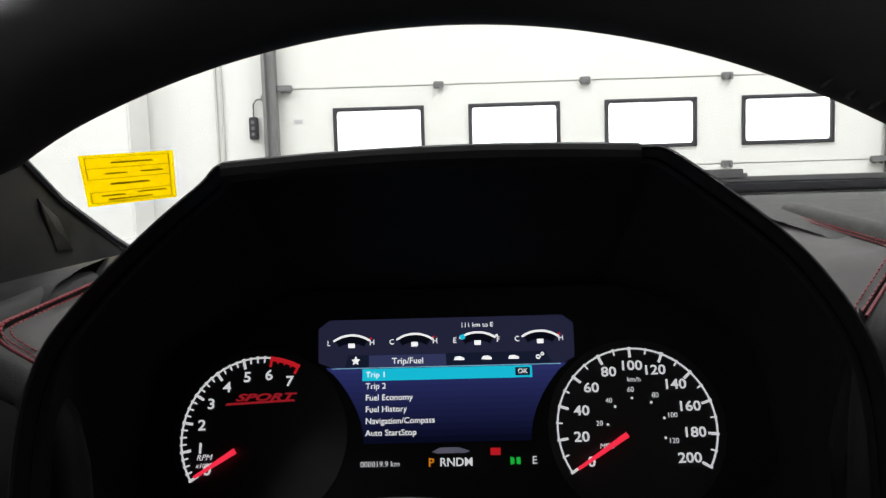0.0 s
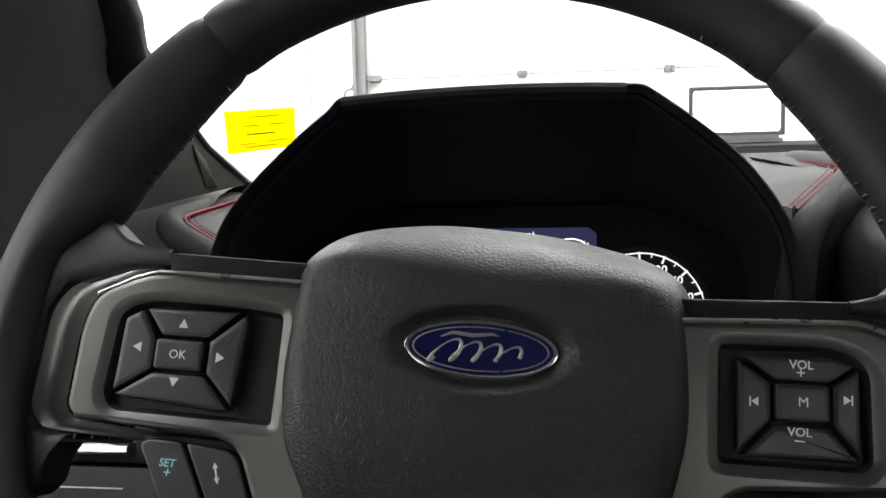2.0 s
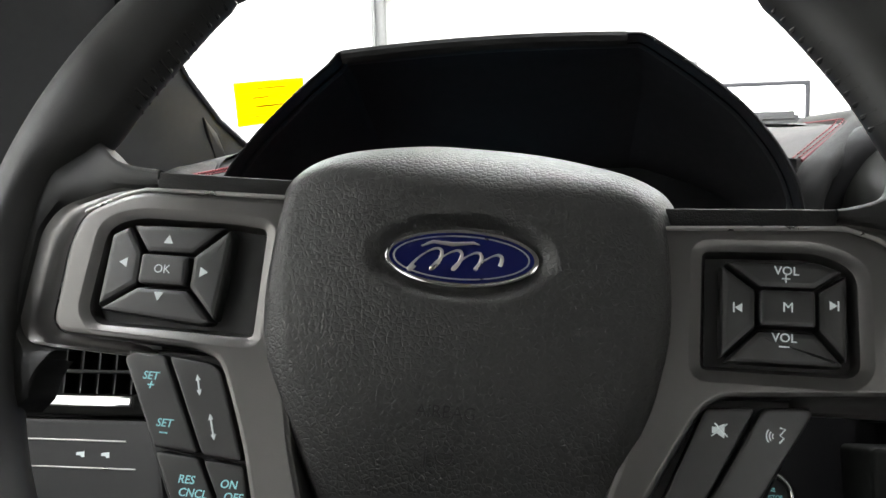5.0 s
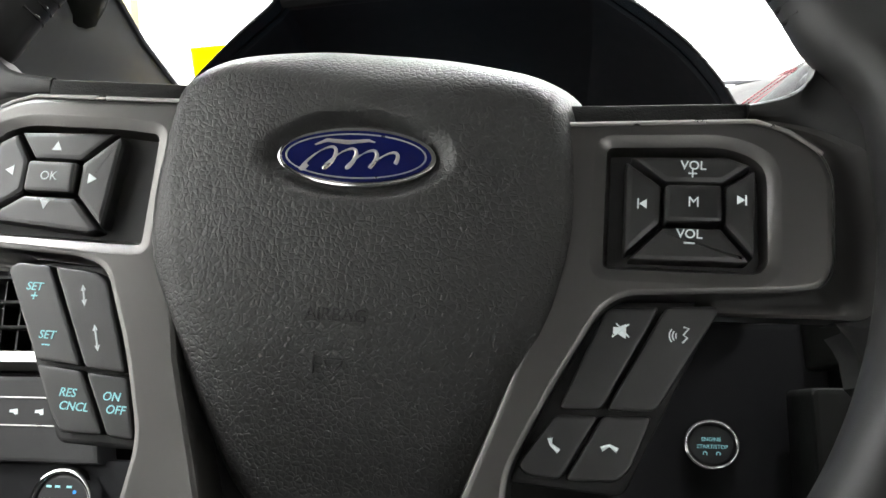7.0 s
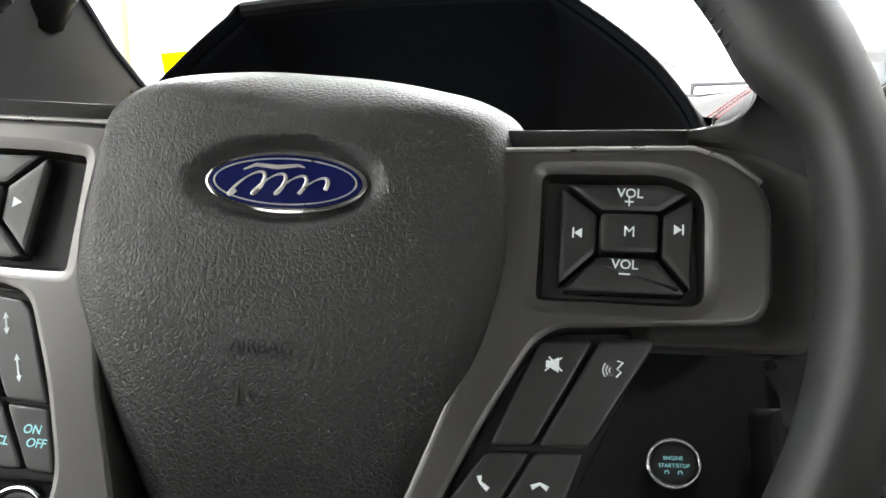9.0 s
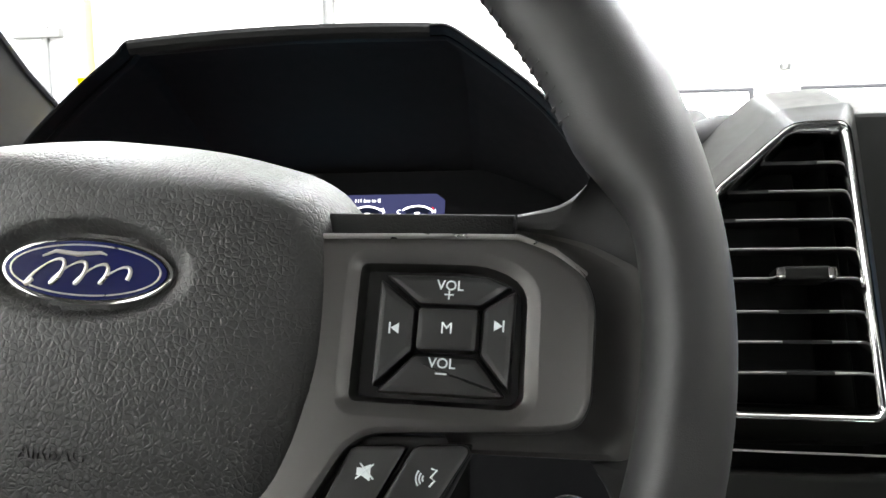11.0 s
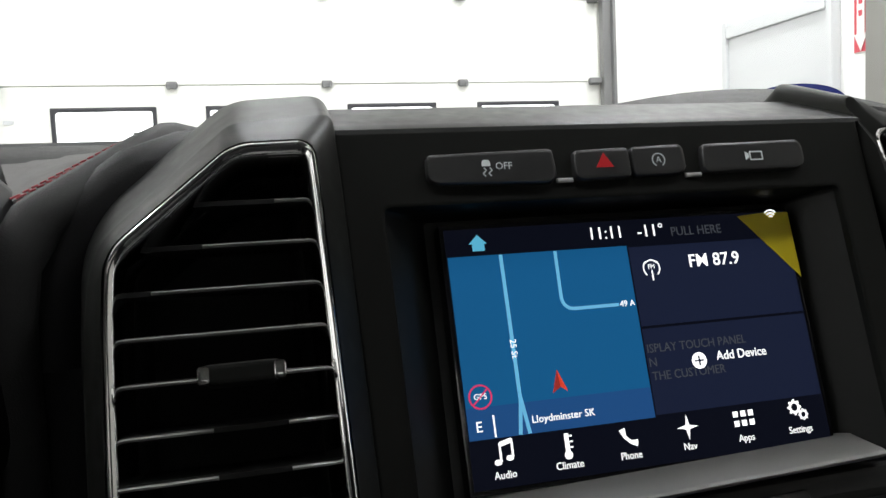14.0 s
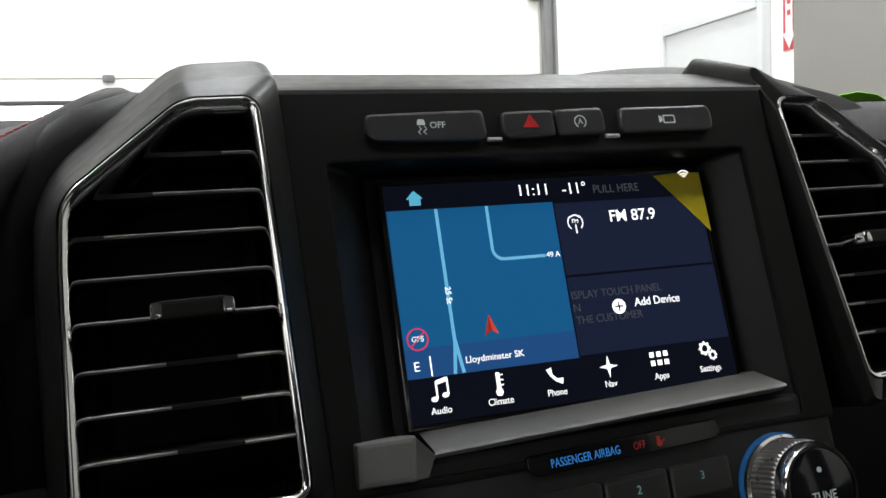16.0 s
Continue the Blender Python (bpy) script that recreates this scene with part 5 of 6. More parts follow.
part("map_low", rect(-59.6, 20.6, -25.4, -13, -0.2, -0.1), M_SCR_MAPLOW, mp)


def line(pts, w, m_, parent, z=0.0, name="road"):
    for (x0, y0), (x1, y1) in zip(pts, pts[1:]):
        d = Vector((x1 - x0, y1 - y0)).normalized()
        nx, ny = -d.y * w / 2, d.x * w / 2
        q = [(x0 + nx, y0 + ny), (x0 - nx, y0 - ny), (x1 - nx, y1 - ny), (x1 + nx, y1 + ny)]
        part(name, layers([(q, z - 0.1), (q, z + 0.1)]), m_, parent)


line([(-37.0, 47.4), (-36.8, -12), (-38.6, -25.2)], 1.5, M_ROAD, mp)
line([(-36.8, -10), (-34.6, -25.2)], 1.5, M_ROAD, mp)
crv = [(-12.8, 47.4), (-13.0, 28)] + [(-8.0 - 5 * math.cos(radians(a)), 27.5 - 5 * math.sin(radians(a))) for a in range(0, 91, 15)] + [(12.5, 22.5)]
line(crv, 1.4, M_ROAD, mp)
text("49 A", 16.4, 22.6, 0.2, 2.6, M_WHITE, mp)
text("25 St", -36.8, 8.5, 0.2, 2.7, M_WHITE, mp, turn=-90)
text("Lloydminster SK", -19.6, -20.2, 0.2, 3.0, M_WHITE, mp)
text("E", -55.2, -20.6, 0.2, 4.2, M_WHITE, mp)
part("heading_bar", rect(-49.2, -48.6, -25, -16.5, 0, 0.2), M_WHITE, mp)
part("gps_ring", arc(-53.2, -9, 4.2, 4.9, 0, 359.5, 0, 0.2, 32), M_PINK, mp)
text("GPS", -53.2, -9, 0.2, 2.4, M_WHITE, mp)
line([(-56.4, -12), (-50, -6)], 0.6, M_PINK, mp, 0.3, "gps_slash")
part("position_arrow", poly([(-19.8, -1.6), (-16.2, -10.6), (-19.2, -8.6), (-22.8, -10.8)], 0.2, 0.4), mat("arrow_orange", (0.6, 0.08, 0.02), 0.4, emit=0.9, emit_colour=(0.75, 0.04, 0.025)), mp)
part("position_shade", poly([(-19.8, -1.6), (-19.2, -8.6), (-22.8, -10.8)], 0.4, 0.5), mat("arrow_red", (0.3, 0.03, 0.02), 0.4, emit=0.8, emit_colour=(0.35, 0.02, 0.015)), mp)
part("home_icon", poly([(-46.1, 56.4), (-50, 52.6), (-48.6, 52.6), (-48.6, 49.6), (-43.4, 49.6), (-43.4, 52.6), (-42.2, 52.6)], -0.3, 0), M_HOME, img)
text("11:11", 11.8, 53.6, 0, 5.6, M_WHITE, img)
text("-11\u00b0", 33.2, 53.4, 0, 5.6, M_WHITE, img)
text("PULL HERE", 55.6, 52.4, 0, 4.2, M_GREYTXT, img, wide=0.92)
part("radio_tile", rect(21.4, 102, 12.4, 46.8, -0.4, -0.2), M_SCR_NAVY, img)
part("phone_tile", rect(21.4, 102, -24.6, 11.2, -0.4, -0.2), M_SCR_NAVY, img)
text("FM 87.9", 61.8, 38.6, 0, 5.8, M_WHITE, img, bold=0.05)
part("radio_icon", arc(30.6, 37, 3.2, 3.8, 40, 140, 0, 0.2, 12), M_WHITE, img)
for a0, a1 in ((-50, 50), (130, 230)):
    part("radio_icon", arc(30.6, 37, 3.6, 4.1, a0, a1, 0, 0.2, 12), M_WHITE, img)
text("FM", 30.6, 37.6, 0, 2.0, M_WHITE, img)
part("radio_icon", rect(30.3, 30.9, 31.6, 36, 0, 0.2), M_WHITE, img)
text("Add Device", 66.4, -3.4, 0, 4.0, M_WHITE, img, bold=0.04, wide=0.95)
part("plus_icon", disc(45.4, -4.4, 3.5, 0, 0.2, 24), M_WHITE, img)
part("plus_cross", rect(43.3, 47.5, -4.75, -4.05, 0.2, 0.3), M_SCR_NAVY, img)
part("plus_cross", rect(45.05, 45.75, -6.5, -2.3, 0.2, 0.3), M_SCR_NAVY, img)
text("ISPLAY TOUCH PANEL", 21.8, 2.6, -0.1, 3.8, M_GREYTXT, img, align="LEFT", wide=0.92)
text("N", 21.8, -3.2, -0.1, 3.8, M_GREYTXT, img, align="LEFT")
text("THE CUSTOMER", 22.4, -9.0, -0.1, 3.8, M_GREYTXT, img, align="LEFT", wide=0.92)
for i, s in enumerate(("Audio", "Climate", "Phone", "Nav", "Apps", "Settings")):
    text(s, -46.8 + 27.0 * i, -39.6 + 0.25 * i, 0, 3.0, M_WHITE, img, wide=0.92)
ix = [-46.6 + 27.0 * i for i in range(6)]
for dx, dy in ((-2.6, -34.6), (2.4, -33.4)):
    part("audio_icon", disc(ix[0] + dx, dy, 1.5, 0, 0.2, 14, ry=1.1), M_WHITE, img)
line([(ix[0] - 1.3, -34.4), (ix[0] - 1.3, -27.4), (ix[0] + 3.7, -26.2), (ix[0] + 3.7, -33.2)], 0.8, M_WHITE, img, 0.1, "audio_icon")
line([(ix[0] - 1.3, -28.2), (ix[0] + 3.7, -27)], 1.2, M_WHITE, img, 0.1, "audio_icon")
part("climate_icon", rect(ix[1] - 1.1, ix[1] + 0.7, -35, -27, 0, 0.2), M_WHITE, img)
part("climate_icon", disc(ix[1] - 0.2, -35.4, 1.7, 0, 0.2, 14), M_WHITE, img)
for k in range(3):
    part("climate_icon", rect(ix[1] + 0.9, ix[1] + 2.2, -28.4 - 2.2 * k, -27.8 - 2.2 * k, 0, 0.2), M_WHITE, img)
part("phone_icon", sweep([(ix[2] - 2.9, -28.4, 0.2), (ix[2] - 2.0, -31.4, 0.2), (ix[2] + 0.3, -33.7, 0.2), (ix[2] + 3.3, -34.4, 0.2)], [1.4, 0.7, 0.7, 1.4], 8, squash=0.2, unit=0.001), M_WHITE, img)
part("nav_icon", poly([(ix[3] + (5 if k % 2 == 0 else 1.2) * math.sin(k * math.pi / 4), -31 + (5 if k % 2 == 0 else 1.2) * math.cos(k * math.pi / 4)) for k in range(8)], 0, 0.2), M_WHITE, img)
for i in range(3):
    for j in range(2):
        part("apps_icon", rect(ix[4] - 4.9 + 3.7 * i, ix[4] - 2.6 + 3.7 * i, -33.6 + 3.9 * j, -31.2 + 3.9 * j, 0, 0.2), M_WHITE, img)
for gx, gy, r in ((ix[5] - 1.4, -28.8, 2.9), (ix[5] + 2.4, -32.2, 2.1)):
    bm = arc(gx, gy, r * 0.58, r * 0.92, 0, 359.5, 0, 0.2, 18)
    for k in range(8):
        a = k * math.pi / 4
        disc(gx + r * math.cos(a), gy + r * math.sin(a), r * 0.2, 0, 0.2, 6, bm=bm)
    part("settings_icon", bm, M_WHITE, img)
for r in (1.6, 3.0, 4.4):
    part("wifi_icon", arc(94.8, 55.4, r - 0.6, r, 45, 135, 0.6, 0.8, 8), M_WHITE, img)
part("film_corner", poly([(77.4, 57.6), (93, 58.6), (104.2, 58.2), (104.4, 27.6)], 0.3, 0.5), M_YFILM, ts, "yellow pull corner of the protective film")

# silver block, ledge, display strip and keys below
part("silver_block", slab([(-88.5, -46.8), (-64.5, -47.0), (-66, -64.2), (-89.5, -63.8)], 0, 21, 2.2, 1.2, 3), M_LEDGE, stack, "silver grey block at the end of the ledge")
lg = loft([[(u / 1000, (v + (u + 58) * 0.0275) / 1000, n / 1000) for u in (-58, -57.6, -30, 20, 70, 112)] for v, n in ((-47.0, -8), (-47.4, 0), (-50.6, 9), (-54.0, 18.6), (-54.6, 19.7), (-55.4, 20.2), (-56.2, 19.6), (-57.2, 16), (-58.4, 6))])
part("ledge", lg, M_LEDGE, stack, "satin grey ledge under the screen")
part("lower_face", slab([(-95, -57), (138, -55), (138, -190), (-95, -190)], -30, 14, 3, 4), M_BLACK, stack)
part("gusset", loft([[(u / 1000, v / 1000, n / 1000) for u, v, n in row] for row in ([(-65, -47.4, 19), (-66.5, -63.6, 19)], [(-58, -55.4, 20), (-60, -64, 13.8)])]), M_LEDGE, stack, "slanted end of the ledge")
st = part("status_strip", slab([(-19, -62.6), (73, -60.1), (75, -66.2), (71, -68.4), (-15, -71.2), (-19, -68)], 10, 15.8, 0.4, 1.0, 3), M_GLOSS, stack, "glossy black status display")
text("PASSENGER AIRBAG", 7.6, -66.6, 15.9, 3.7, M_BLUETXT, st, wide=0.72, turn=1.5)
text("OFF", 33.4, -65.8, 15.9, 3.4, M_DIMRED, st, wide=0.75, turn=1.5)
for dx, dy, r in ((0, 1.0, 1.0), (0.2, -1.2, 1.5), (2.4, -0.2, 0.7)):
    part("belt_icon", disc(43 + dx, -65.0 + dy, r, 15.8, 16.0, 8), M_DIMRED, st)
for i in range(3):
    x = -19.5 + 31.6 * i
    k = part("preset_key", slab([(x, -78.4 + 0.03 * (x + 20)), (x + 31.2, -77.5 + 0.03 * (x + 20)), (x + 31.2, -91), (x, -92)], 8, 18, 1.8, 2.2, 3), M_BUTTON, stack)
    text(str(i + 1), x + 16, -84.4 + 1.1 * i, 18.2, 3.6, M_CYANINK, k)


def knob(cx, cy, label, name="rotary_knob"):
    kn = thing(name, SM, label, "knob", "stack knobs")
    n = 120
    def ring(r, z): return ([(cx + r * math.cos(2 * math.pi * i / n), cy + r * math.sin(2 * math.pi * i / n)) for i in range(n)], z)
    def knurl(r, z): return ([(cx + (r + (0.4 if i % 2 else -0.4)) * math.cos(2 * math.pi * i / n), cy + (r + (0.4 if i % 2 else -0.4)) * math.sin(2 * math.pi * i / n)) for i in range(n)], z)
    part("glow_ring", layers([ring(23.4, 12), ring(23.4, 15), ring(22.5, 15.6)]), M_RING, kn, "thin blue lit ring")
    part("base_ring", layers([ring(22.4, 14), ring(22.4, 18), ring(21.2, 19)]), M_CHROME, kn)
    part("knurled_band", layers([knurl(20.2, 18), knurl(20.0, 31), ring(19.4, 32)]), M_SILVER, kn, "knurled silver band")
    part("cap_ring", layers([ring(19.6, 32), ring(19.6, 36), ring(18.4, 38), ring(17, 38)], False), M_CHROME, kn)
    part("cap", layers([ring(17.2, 34), ring(17.2, 37.4), ring(15.8, 38)]), M_GLOSS, kn)
    return kn


knob(-48, -98, "chrome and black volume knob with a knurled band")
k2 = knob(103, -94, "chrome and black tuning knob with a knurled band")
text("TUNE", 103, -97, 38.2, 4.0, M_INK, k2, wide=0.9)
part("power_dot", disc(103, -86, 1.2, 38, 38.3, 10), M_INK, k2)

# vents left and right of the stack
VM = tilted(0.33, 0.400, 1.32, 17)


def stack_vent(m, mirror, label):
    v = thing("stack_vent", m, label, "air vent", "stack vents")
    f = -1 if mirror else 1

    def sx(x, y):
        """Across the panel; the passenger vent is mirrored and leans outwards at its foot."""
        return x if f > 0 else 6 - x + 0.154 * (1.2 - y)

    def mx(pts):
        return [(sx(x, y), y) for x, y in pts][::(1 if f > 0 else -1)]
    lowest = -148.5
    bi = inset(mx([(-21, 0.5), (7, 1.2), (8, -20), (12.5, lowest), (-64, lowest + 1.5), (-64.5, -60), (-63.5, -40), (-60, -33)]), [9, 7, 6, 8, 8, 12, 12, 11][::f], 3.2, 5)
    low_ = lowest - 9
    crease = roundpoly(mx([(-21.6, 14.5), (16.5, 17.5), (18, -20), (22, low_), (-72, low_), (-73, -60), (-71, -40), (-66.5, -27)]), [5, 5, 9, 4, 4, 8, 14, 14][::f], 5)
    rear = roundpoly(mx([(-22, 38.5), (19, 41), (21, -20), (24.5, low_ - 3), (-78, low_ - 3), (-80.5, -60), (-79.5, -24), (-70, -4)]), [9, 9, 9, 4, 4, 8, 14, 14][::f], 5)
    foot = roundpoly(mx([(-22, 36), (18, 38), (21, -20), (24.5, low_ - 3), (-78, low_ - 3), (-80.5, -60), (-79.5, -26), (-70, -7)]), [9, 9, 9, 4, 4, 8, 14, 14][::f], 5)

    def deep(*vals):
        """Depths for the rounded corners of an outline."""
        return [z for z in vals[::f] for _ in range(6)]

    if mirror:
        crease_z, rear_z, foot_z = deep(-11, 3, 12, 12, -13, -13, -13, -13), deep(-46, -34, 5, 5, -48, -48, -48, -48), deep(-58, -50, -8, -8, -58, -58, -58, -58)
    else:
        crease_z, rear_z, foot_z = deep(*[-13] * 8), deep(*[-48] * 8), deep(*[-58] * 8)
    edge_ = shrink(bi, -3.4)

    def mid(a, az, b, bz, w, up=0.0):
        """A row part of the way from one outline to another, raised a little."""
        return [((p_[0] * (1 - w) + q_[0] * w) / 1000, (p_[1] * (1 - w) + q_[1] * w) / 1000, (y_ * (1 - w) + z_ * w + up) / 1000) for p_, y_, q_, z_ in zip(a, az, b, bz)]

    ez = [4.2] * len(edge_)
    rows_s = [mid(foot, [-170] * len(foot), foot, foot_z, 0), mid(foot, foot_z, rear, rear_z, 0), mid(foot, foot_z, rear, rear_z, 0.75), mid(rear, rear_z, crease, crease_z, 0), mid(rear, rear_z, crease, crease_z, 0.06, 0.6),
              mid(rear, rear_z, crease, crease_z, 0.5, 0.5), mid(rear, rear_z, crease, crease_z, 0.93, 0.1), mid(rear, rear_z, crease, crease_z, 0.985, 0.35), mid(crease, crease_z, edge_, ez, 0.02, 0.4), mid(crease, crease_z, edge_, ez, 0.08, 0.2),
              mid(crease, crease_z, edge_, ez, 0.5), mid(crease, crease_z, edge_, ez, 0.93, 0.2), mid(edge_, ez, edge_, ez, 0)]
    bm = loft([row + row[:1] for row in rows_s])
    bmesh.ops.remove_doubles(bm, verts=bm.verts, dist=1e-6)
    part("surround", bm, M_TRIM, v, "charcoal angular vent surround")
    part("chrome_ring", layers([(shrink(bi, -3.3), -2), (shrink(bi, -3.1), 4.0), (shrink(bi, -2.5), 4.7), (shrink(bi, -1.4), 4.4), (shrink(bi, 0), 3.0), (shrink(bi, 1.2), 0.4), (shrink(bi, 2.6), -3), (shrink(bi, 3.6), -8), (shrink(bi, 4.2), -16)], False, False), M_CHROME, v, "bright chrome vent ring")
    part("inner_wall", layers([(shrink(bi, 4.1), -14), (shrink(bi, 5.5), -60)], False, False), M_BLACK, v)
    part("duct", poly(bi, -64, -60), M_VOID, v)
    for i in range(8):
        y = -18.9 - 15.0 * i - (1.5 if i > 4 else 0)
        xl = (-30 - (y + 11) * -1.05) if y > -36 else -60.5
        xl = max(-60.5, -22 + (y + 2) * 1.02) if y > -40 else -60.5
        xr = 5.6 - (y + 20) * 0.030
        pts = [(xl, y), (xr, y)]
        bm = bmesh.new()
        sec = [(0.9, -3.0), (1.1, -4.5), (3.2, -30), (2.4, -31), (-0.6, -5.0), (-0.8, -3.4)]
        rings = [[bm.verts.new((sx(x, y + a) / 1000, (y + a) / 1000, n_ / 1000)) for a, n_ in sec] for x in (xl, xr)]
        for j in range(6):
            bm.faces.new((rings[0][j], rings[0][(j + 1) % 6], rings[1][(j + 1) % 6], rings[1][j]))
        bm.faces.new(rings[0])
        bm.faces.new(rings[1][::-1])
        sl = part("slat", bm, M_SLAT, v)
        # pale lips lie only where light catches the edge; shaded stretches get none
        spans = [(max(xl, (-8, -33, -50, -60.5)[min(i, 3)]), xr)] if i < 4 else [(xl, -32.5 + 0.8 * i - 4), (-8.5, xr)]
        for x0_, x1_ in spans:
            part("lip", loft([[(sx(x_, y + a) / 1000, (y + a) / 1000, n_ / 1000) for x_ in (x0_, (x0_ + x1_) / 2, x1_)] for a, n_ in ((-0.6, -3.2), (-0.5, -2.4), (0.1, -2.0), (0.6, -2.4), (1.3, -6.5))]), M_LIPSHINE, sl)
    tb = part("tab", slab(mx([(-34.6, -75.2), (-10.2, -75.0), (-10.6, -82), (-34.2, -82)]), -4, 12, 1.6, 2.6, 4), M_TRIM, v, "small adjusting tab with chrome ends")
    for xe in (-34.0, -10.8):
        part("chrome_end", slab(mx([(xe - 2.2, -75.6), (xe + 2.2, -75.6), (xe + 2.2, -81.6), (xe - 2.2, -81.6)]), -3, 12.5, 1.4, 1.6, 3), M_CHROME, tb)
    return v


stack_vent(VM, False, "tall slatted air vent in a chrome ring, beside the wheel")
VR = VM.copy()
VR = Matrix.Translation((0.6025, 0.026, 0.0005)) @ Matrix.Translation((-0.33, 0, 0)) @ VM
stack_vent(VR, True, "tall slatted air vent in a chrome ring, passenger side")
# padded roll of the dash beside the vent
part("padded_roll", sweep([(0.234, 0.454, 1.12), (0.234, 0.452, 1.24), (0.240, 0.453, 1.278), (0.254, 0.455, 1.296), (0.272, 0.458, 1.310), (0.290, 0.464, 1.317), (0.315, 0.50, 1.320), (0.34, 0.58, 1.316)], [0.017, 0.017, 0.017, 0.017, 0.016, 0.015, 0.014, 0.014], 14), M_HOOD, dash, "padded grained roll beside the vent")
# panel under the vents
part("vent_sill", slab([(-95, -172), (30, -172), (34, -260), (-95, -260)], -40, 4, 3, 4), M_TRIM, dash).matrix_local = VM
# silver bar put in for the highlight along the lower panel's top edge
part("silver_line", slab([(-62, -161.2), (11, -163), (11, -164), (-62, -162.2)], 0, 5, 0.3), M_SILVER, dash, "thin silver bar for the highlight on the panel edge under the vent").matrix_local = VM
fk = thing("climate_knob", VM, "small black rotary knob beside cyan markings", "knob", "stack knobs")
part("cap", disc(-30, -203, 17, 2, 22, 40, 3), M_BLACK, fk)
part("ring", ringplate([(-30 + 19 * math.cos(a), -203 + 19 * math.sin(a)) for a in [i * math.pi / 20 for i in range(40)]], [(-30 + 16.5 * math.cos(a), -203 + 16.5 * math.sin(a)) for a in [i * math.pi / 20 for i in range(40)]], 2, 8, 1), M_SILVER, fk)
for i, s in enumerate(("2H", "4H")):
    text(s, -8 + 3 * i, -186 - 9 * i, 4.2, 3, M_CYANINK, fk)

# ---- pillar, cowl, stickers ----
pil = thing("a_pillar", pose(0, 0, 0), "grey trimmed windshield pillar with a grab handle", "pillar", kind="structure")
PILLAR_ROWS = [[(-0.205, 0.815, 1.27), (-0.256, 0.752, 1.327), (-0.280, 0.715, 1.362), (-0.291, 0.67, 1.402), (-0.287, 0.58, 1.468), (-0.286, 0.45, 1.562), (-0.29, 0.25, 1.72), (-0.30, 0.05, 1.88)],
           [(-0.25, 0.74, 1.24), (-0.298, 0.68, 1.295), (-0.310, 0.645, 1.335), (-0.318, 0.60, 1.375), (-0.318, 0.50, 1.455), (-0.318, 0.39, 1.54), (-0.322, 0.20, 1.70), (-0.33, 0.02, 1.86)],
           [(-0.36, 0.64, 1.22), (-0.362, 0.60, 1.29), (-0.365, 0.56, 1.335), (-0.367, 0.52, 1.375), (-0.37, 0.45, 1.43), (-0.37, 0.35, 1.51), (-0.375, 0.17, 1.67), (-0.385, 0.0, 1.84)],
           [(-0.44, 0.66, 1.02), (-0.44, 0.60, 1.06), (-0.44, 0.52, 1.09), (-0.44, 0.36, 1.12), (-0.44, 0.36, 1.28), (-0.435, 0.33, 1.47), (-0.43, 0.18, 1.66), (-0.44, 0.0, 1.83)]]
part("trim", loft(PILLAR_ROWS), M_PILLAR, pil)
vane = [Vector(q) for q in ((-0.2871, 0.6927, 1.3670), (-0.2811, 0.7042, 1.3237), (-0.2744, 0.7174, 1.3239), (-0.2809, 0.7094, 1.3507))]
out_ = Vector((0.89, -0.44, 0.0))
part("corner_slot", loft([[q - out_ * 0.002 for q in vane + vane[:1]], [q + out_ * 0.0016 for q in vane + vane[:1]], [q.lerp(sum(vane, Vector()) / 4, 0.12) + out_ * 0.0022 for q in vane + vane[:1]], [sum(vane, Vector()) / 4 + out_ * 0.0022] * 5]), M_BLACK, pil, "dark wedge-shaped slot")
part("rubber_edge", sweep([(-0.204, 0.815, 1.273), (-0.255, 0.752, 1.330), (-0.279, 0.715, 1.365), (-0.290, 0.67, 1.405), (-0.286, 0.58, 1.471), (-0.285, 0.45, 1.565), (-0.289, 0.25, 1.722)], 0.003, 6), M_FRAME, pil)
part("grab_handle", sweep([(-0.330, 0.604, 1.412), (-0.316, 0.602, 1.420), (-0.306, 0.596, 1.436), (-0.300, 0.578, 1.470), (-0.298, 0.53, 1.535), (-0.298, 0.45, 1.600), (-0.300, 0.35, 1.672), (-0.33, 0.28, 1.70)], [0.016, 0.022, 0.026, 0.027, 0.027, 0.026, 0.024, 0.02], 14, squash=0.8), M_TRIM, pil, "dark moulded grab handle")
st_ = thing("windshield_sticker", Matrix(((1, 0, 0, 0), (0, -0.72, -0.694, 0.70), (0, 0.5, -0.72, 1.38), (0, 0, 0, 1))), "yellow stock sticker with handwriting, stuck on the glass", "sticker")
quad = [(-245, 33), (-171, 37), (-186, -27), (-263, -39)]
part("sheet", layers([(quad[::-1], -0.2), (quad[::-1], 0.2)]), M_STICKER, st_)


def on_sticker(a, b):
    p = [Vector(q) for q in quad]
    t = p[0] * (1 - a) + p[1] * a
    lo_ = p[3] * (1 - a) + p[2] * a
    return tuple(t * (1 - b) + lo_ * b)


def sticker_line(a0, b0, a1, b1, w):
    x0, x1 = Vector(on_sticker(a0, b0)), Vector(on_sticker(a1, b1))
    d = (x1 - x0).normalized()
    nrm = Vector((-d.y, d.x)) * w / 2
    q = [tuple(x0 + nrm), tuple(x0 - nrm), tuple(x1 - nrm), tuple(x1 + nrm)]
    for z in (0.3, -0.4):
        part("ink_line", layers([(q, z - 0.05), (q, z + 0.05)]), M_STINK, st_)


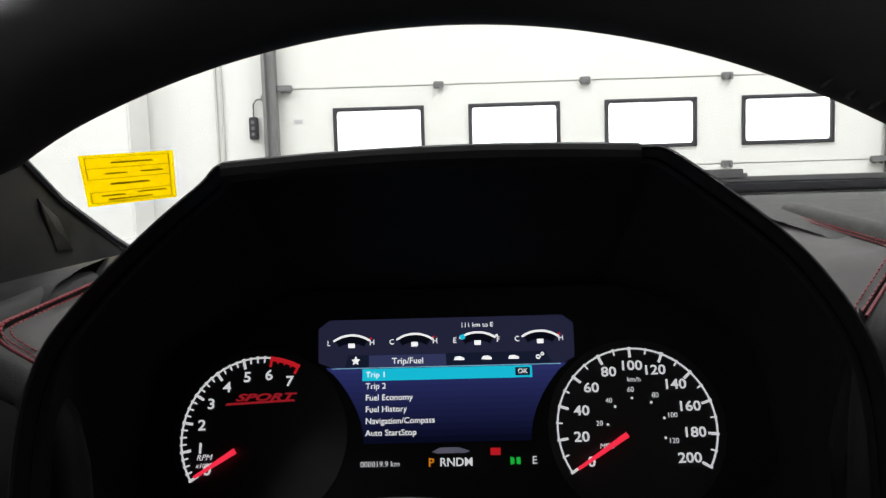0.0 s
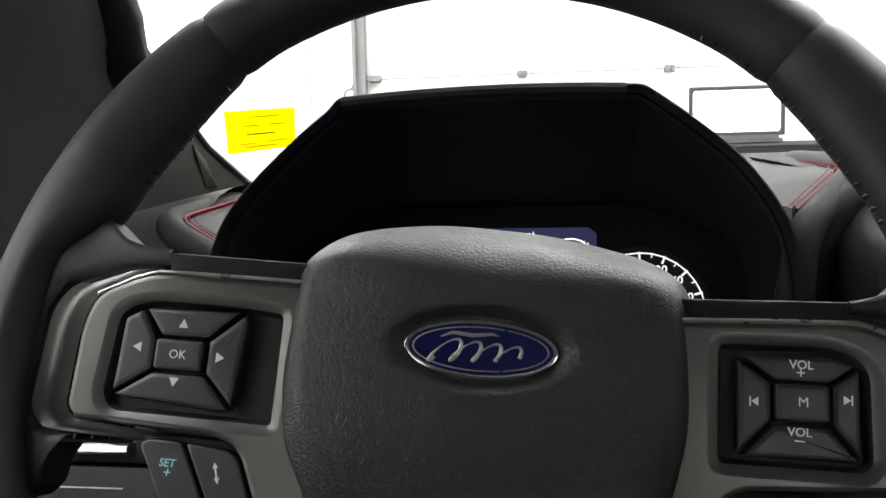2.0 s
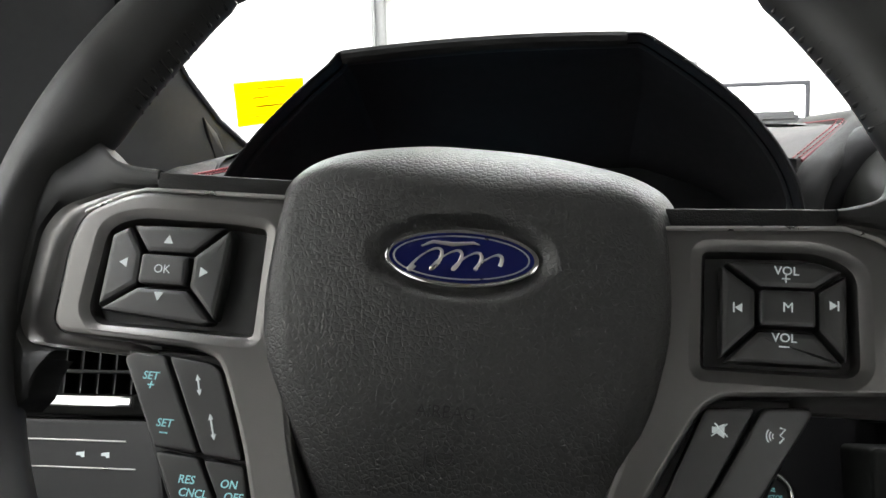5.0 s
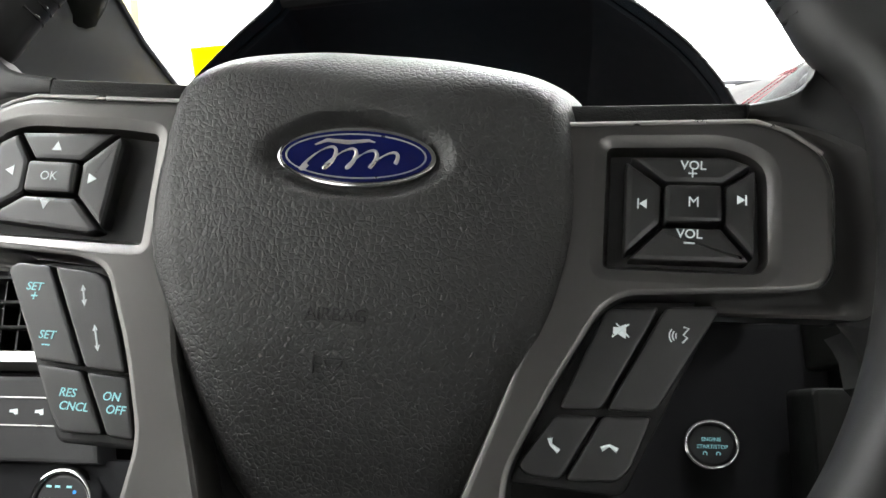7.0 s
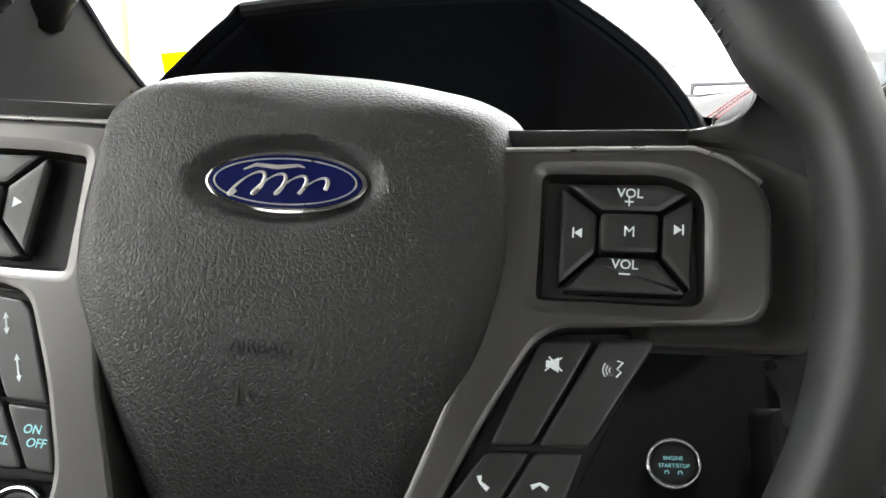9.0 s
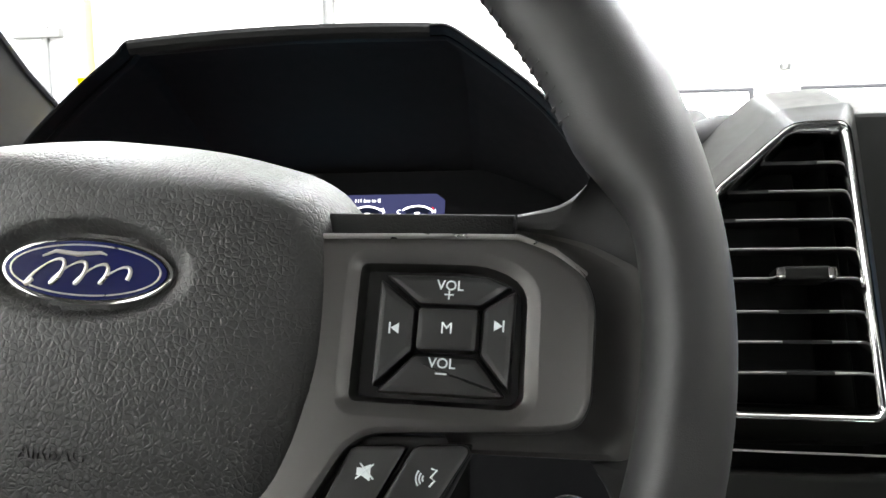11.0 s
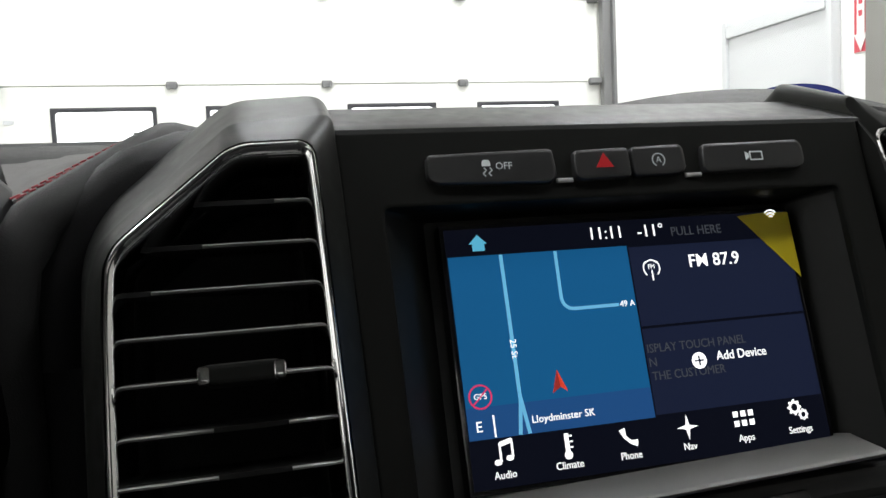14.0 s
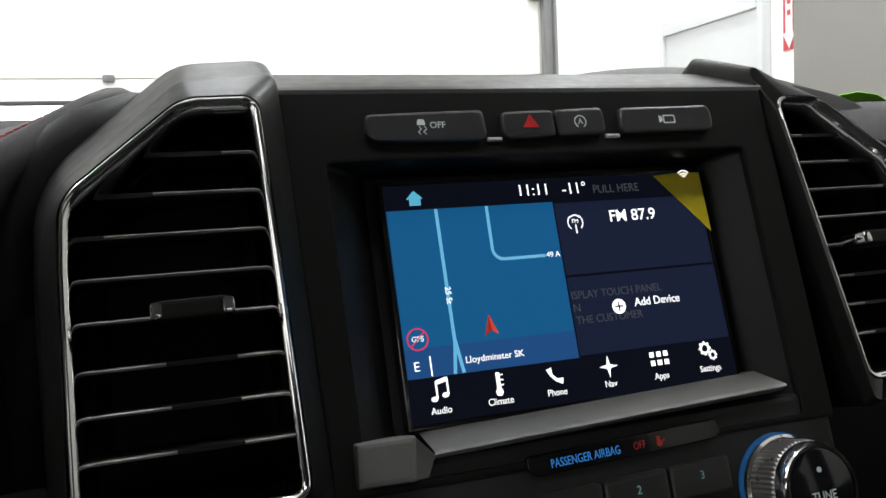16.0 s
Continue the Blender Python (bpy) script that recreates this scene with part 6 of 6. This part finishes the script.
for b in (0.05, 0.25, 0.46, 0.72, 0.94):
    sticker_line(0.06, b, 0.95, b, 0.5)
sticker_line(0.06, 0.05, 0.06, 0.46, 0.5)
sticker_line(0.95, 0.05, 0.95, 0.94, 0.5)
sticker_line(0.06, 0.72, 0.06, 0.94, 0.5)
for a0, a1, b in ((0.34, 0.78, 0.155), (0.26, 0.50, 0.36), (0.64, 0.88, 0.36), (0.3, 0.72, 0.57), (0.18, 0.44, 0.80), (0.58, 0.9, 0.78), (0.25, 0.74, 0.885)):
    sticker_line(a0, b, a1, b, 1.6 if b != 0.57 else 2.2)
# cowl strip and wiper at the foot of the glass
cw = thing("wiper", pose(0, 0, 0), "black wiper blade resting at the foot of the windshield", "wiper")
part("blade", box(-0.1, 1.2, 0.985, 1.005, 1.347, 1.358, 0.003), M_FRAME, cw)
part("arm", box(0.05, 1.2, 1.006, 1.03, 1.357, 1.366, 0.003), M_TRACK, cw)
part("cover", box(0.20, 0.385, 1.005, 1.05, 1.360, 1.375, 0.005), M_TRACK, cw)
gc = thing("lime_card", Matrix(((1, 0, 0, 0), (0, -0.72, -0.694, 0.70), (0, 0.5, -0.72, 1.38), (0, 0, 0, 1))), "bright green card with two round pictures behind the vent", "card")
part("card", poly([(955, -72), (948, -58), (965, -44), (985, -39), (1015, -44), (1040, -56), (1036, -74)], -1, 0), M_LIME, gc)
for x in (975, 1008):
    part("round_picture", disc(x, -60, 9, -1.4, -1.1, 20), mat("picture_teal", (0.15, 0.35, 0.33), 0.5), gc)
part("tweeter_grille", loft([[(-0.2845, 0.735, 1.352), (-0.2845, 0.752, 1.334)], [(-0.290, 0.742, 1.322), (-0.286, 0.770, 1.325)]]), M_FRAME, pil, "small dark speaker grille")
# unseen seats behind the camera close the cab and block light from behind
for sx in (0.044, 0.88):
    se = thing("front_seat", pose(sx, -0.42, 0.55), "black leather front seat", "car seat", "front seats")
    part("cushion", box(-0.25, 0.25, -0.25, 0.25, 0.0, 0.30, 0.05), M_LEATHER, se)
    part("backrest", box(-0.27, 0.27, -0.36, -0.22, 0.28, 0.97, 0.05), M_LEATHER, se)
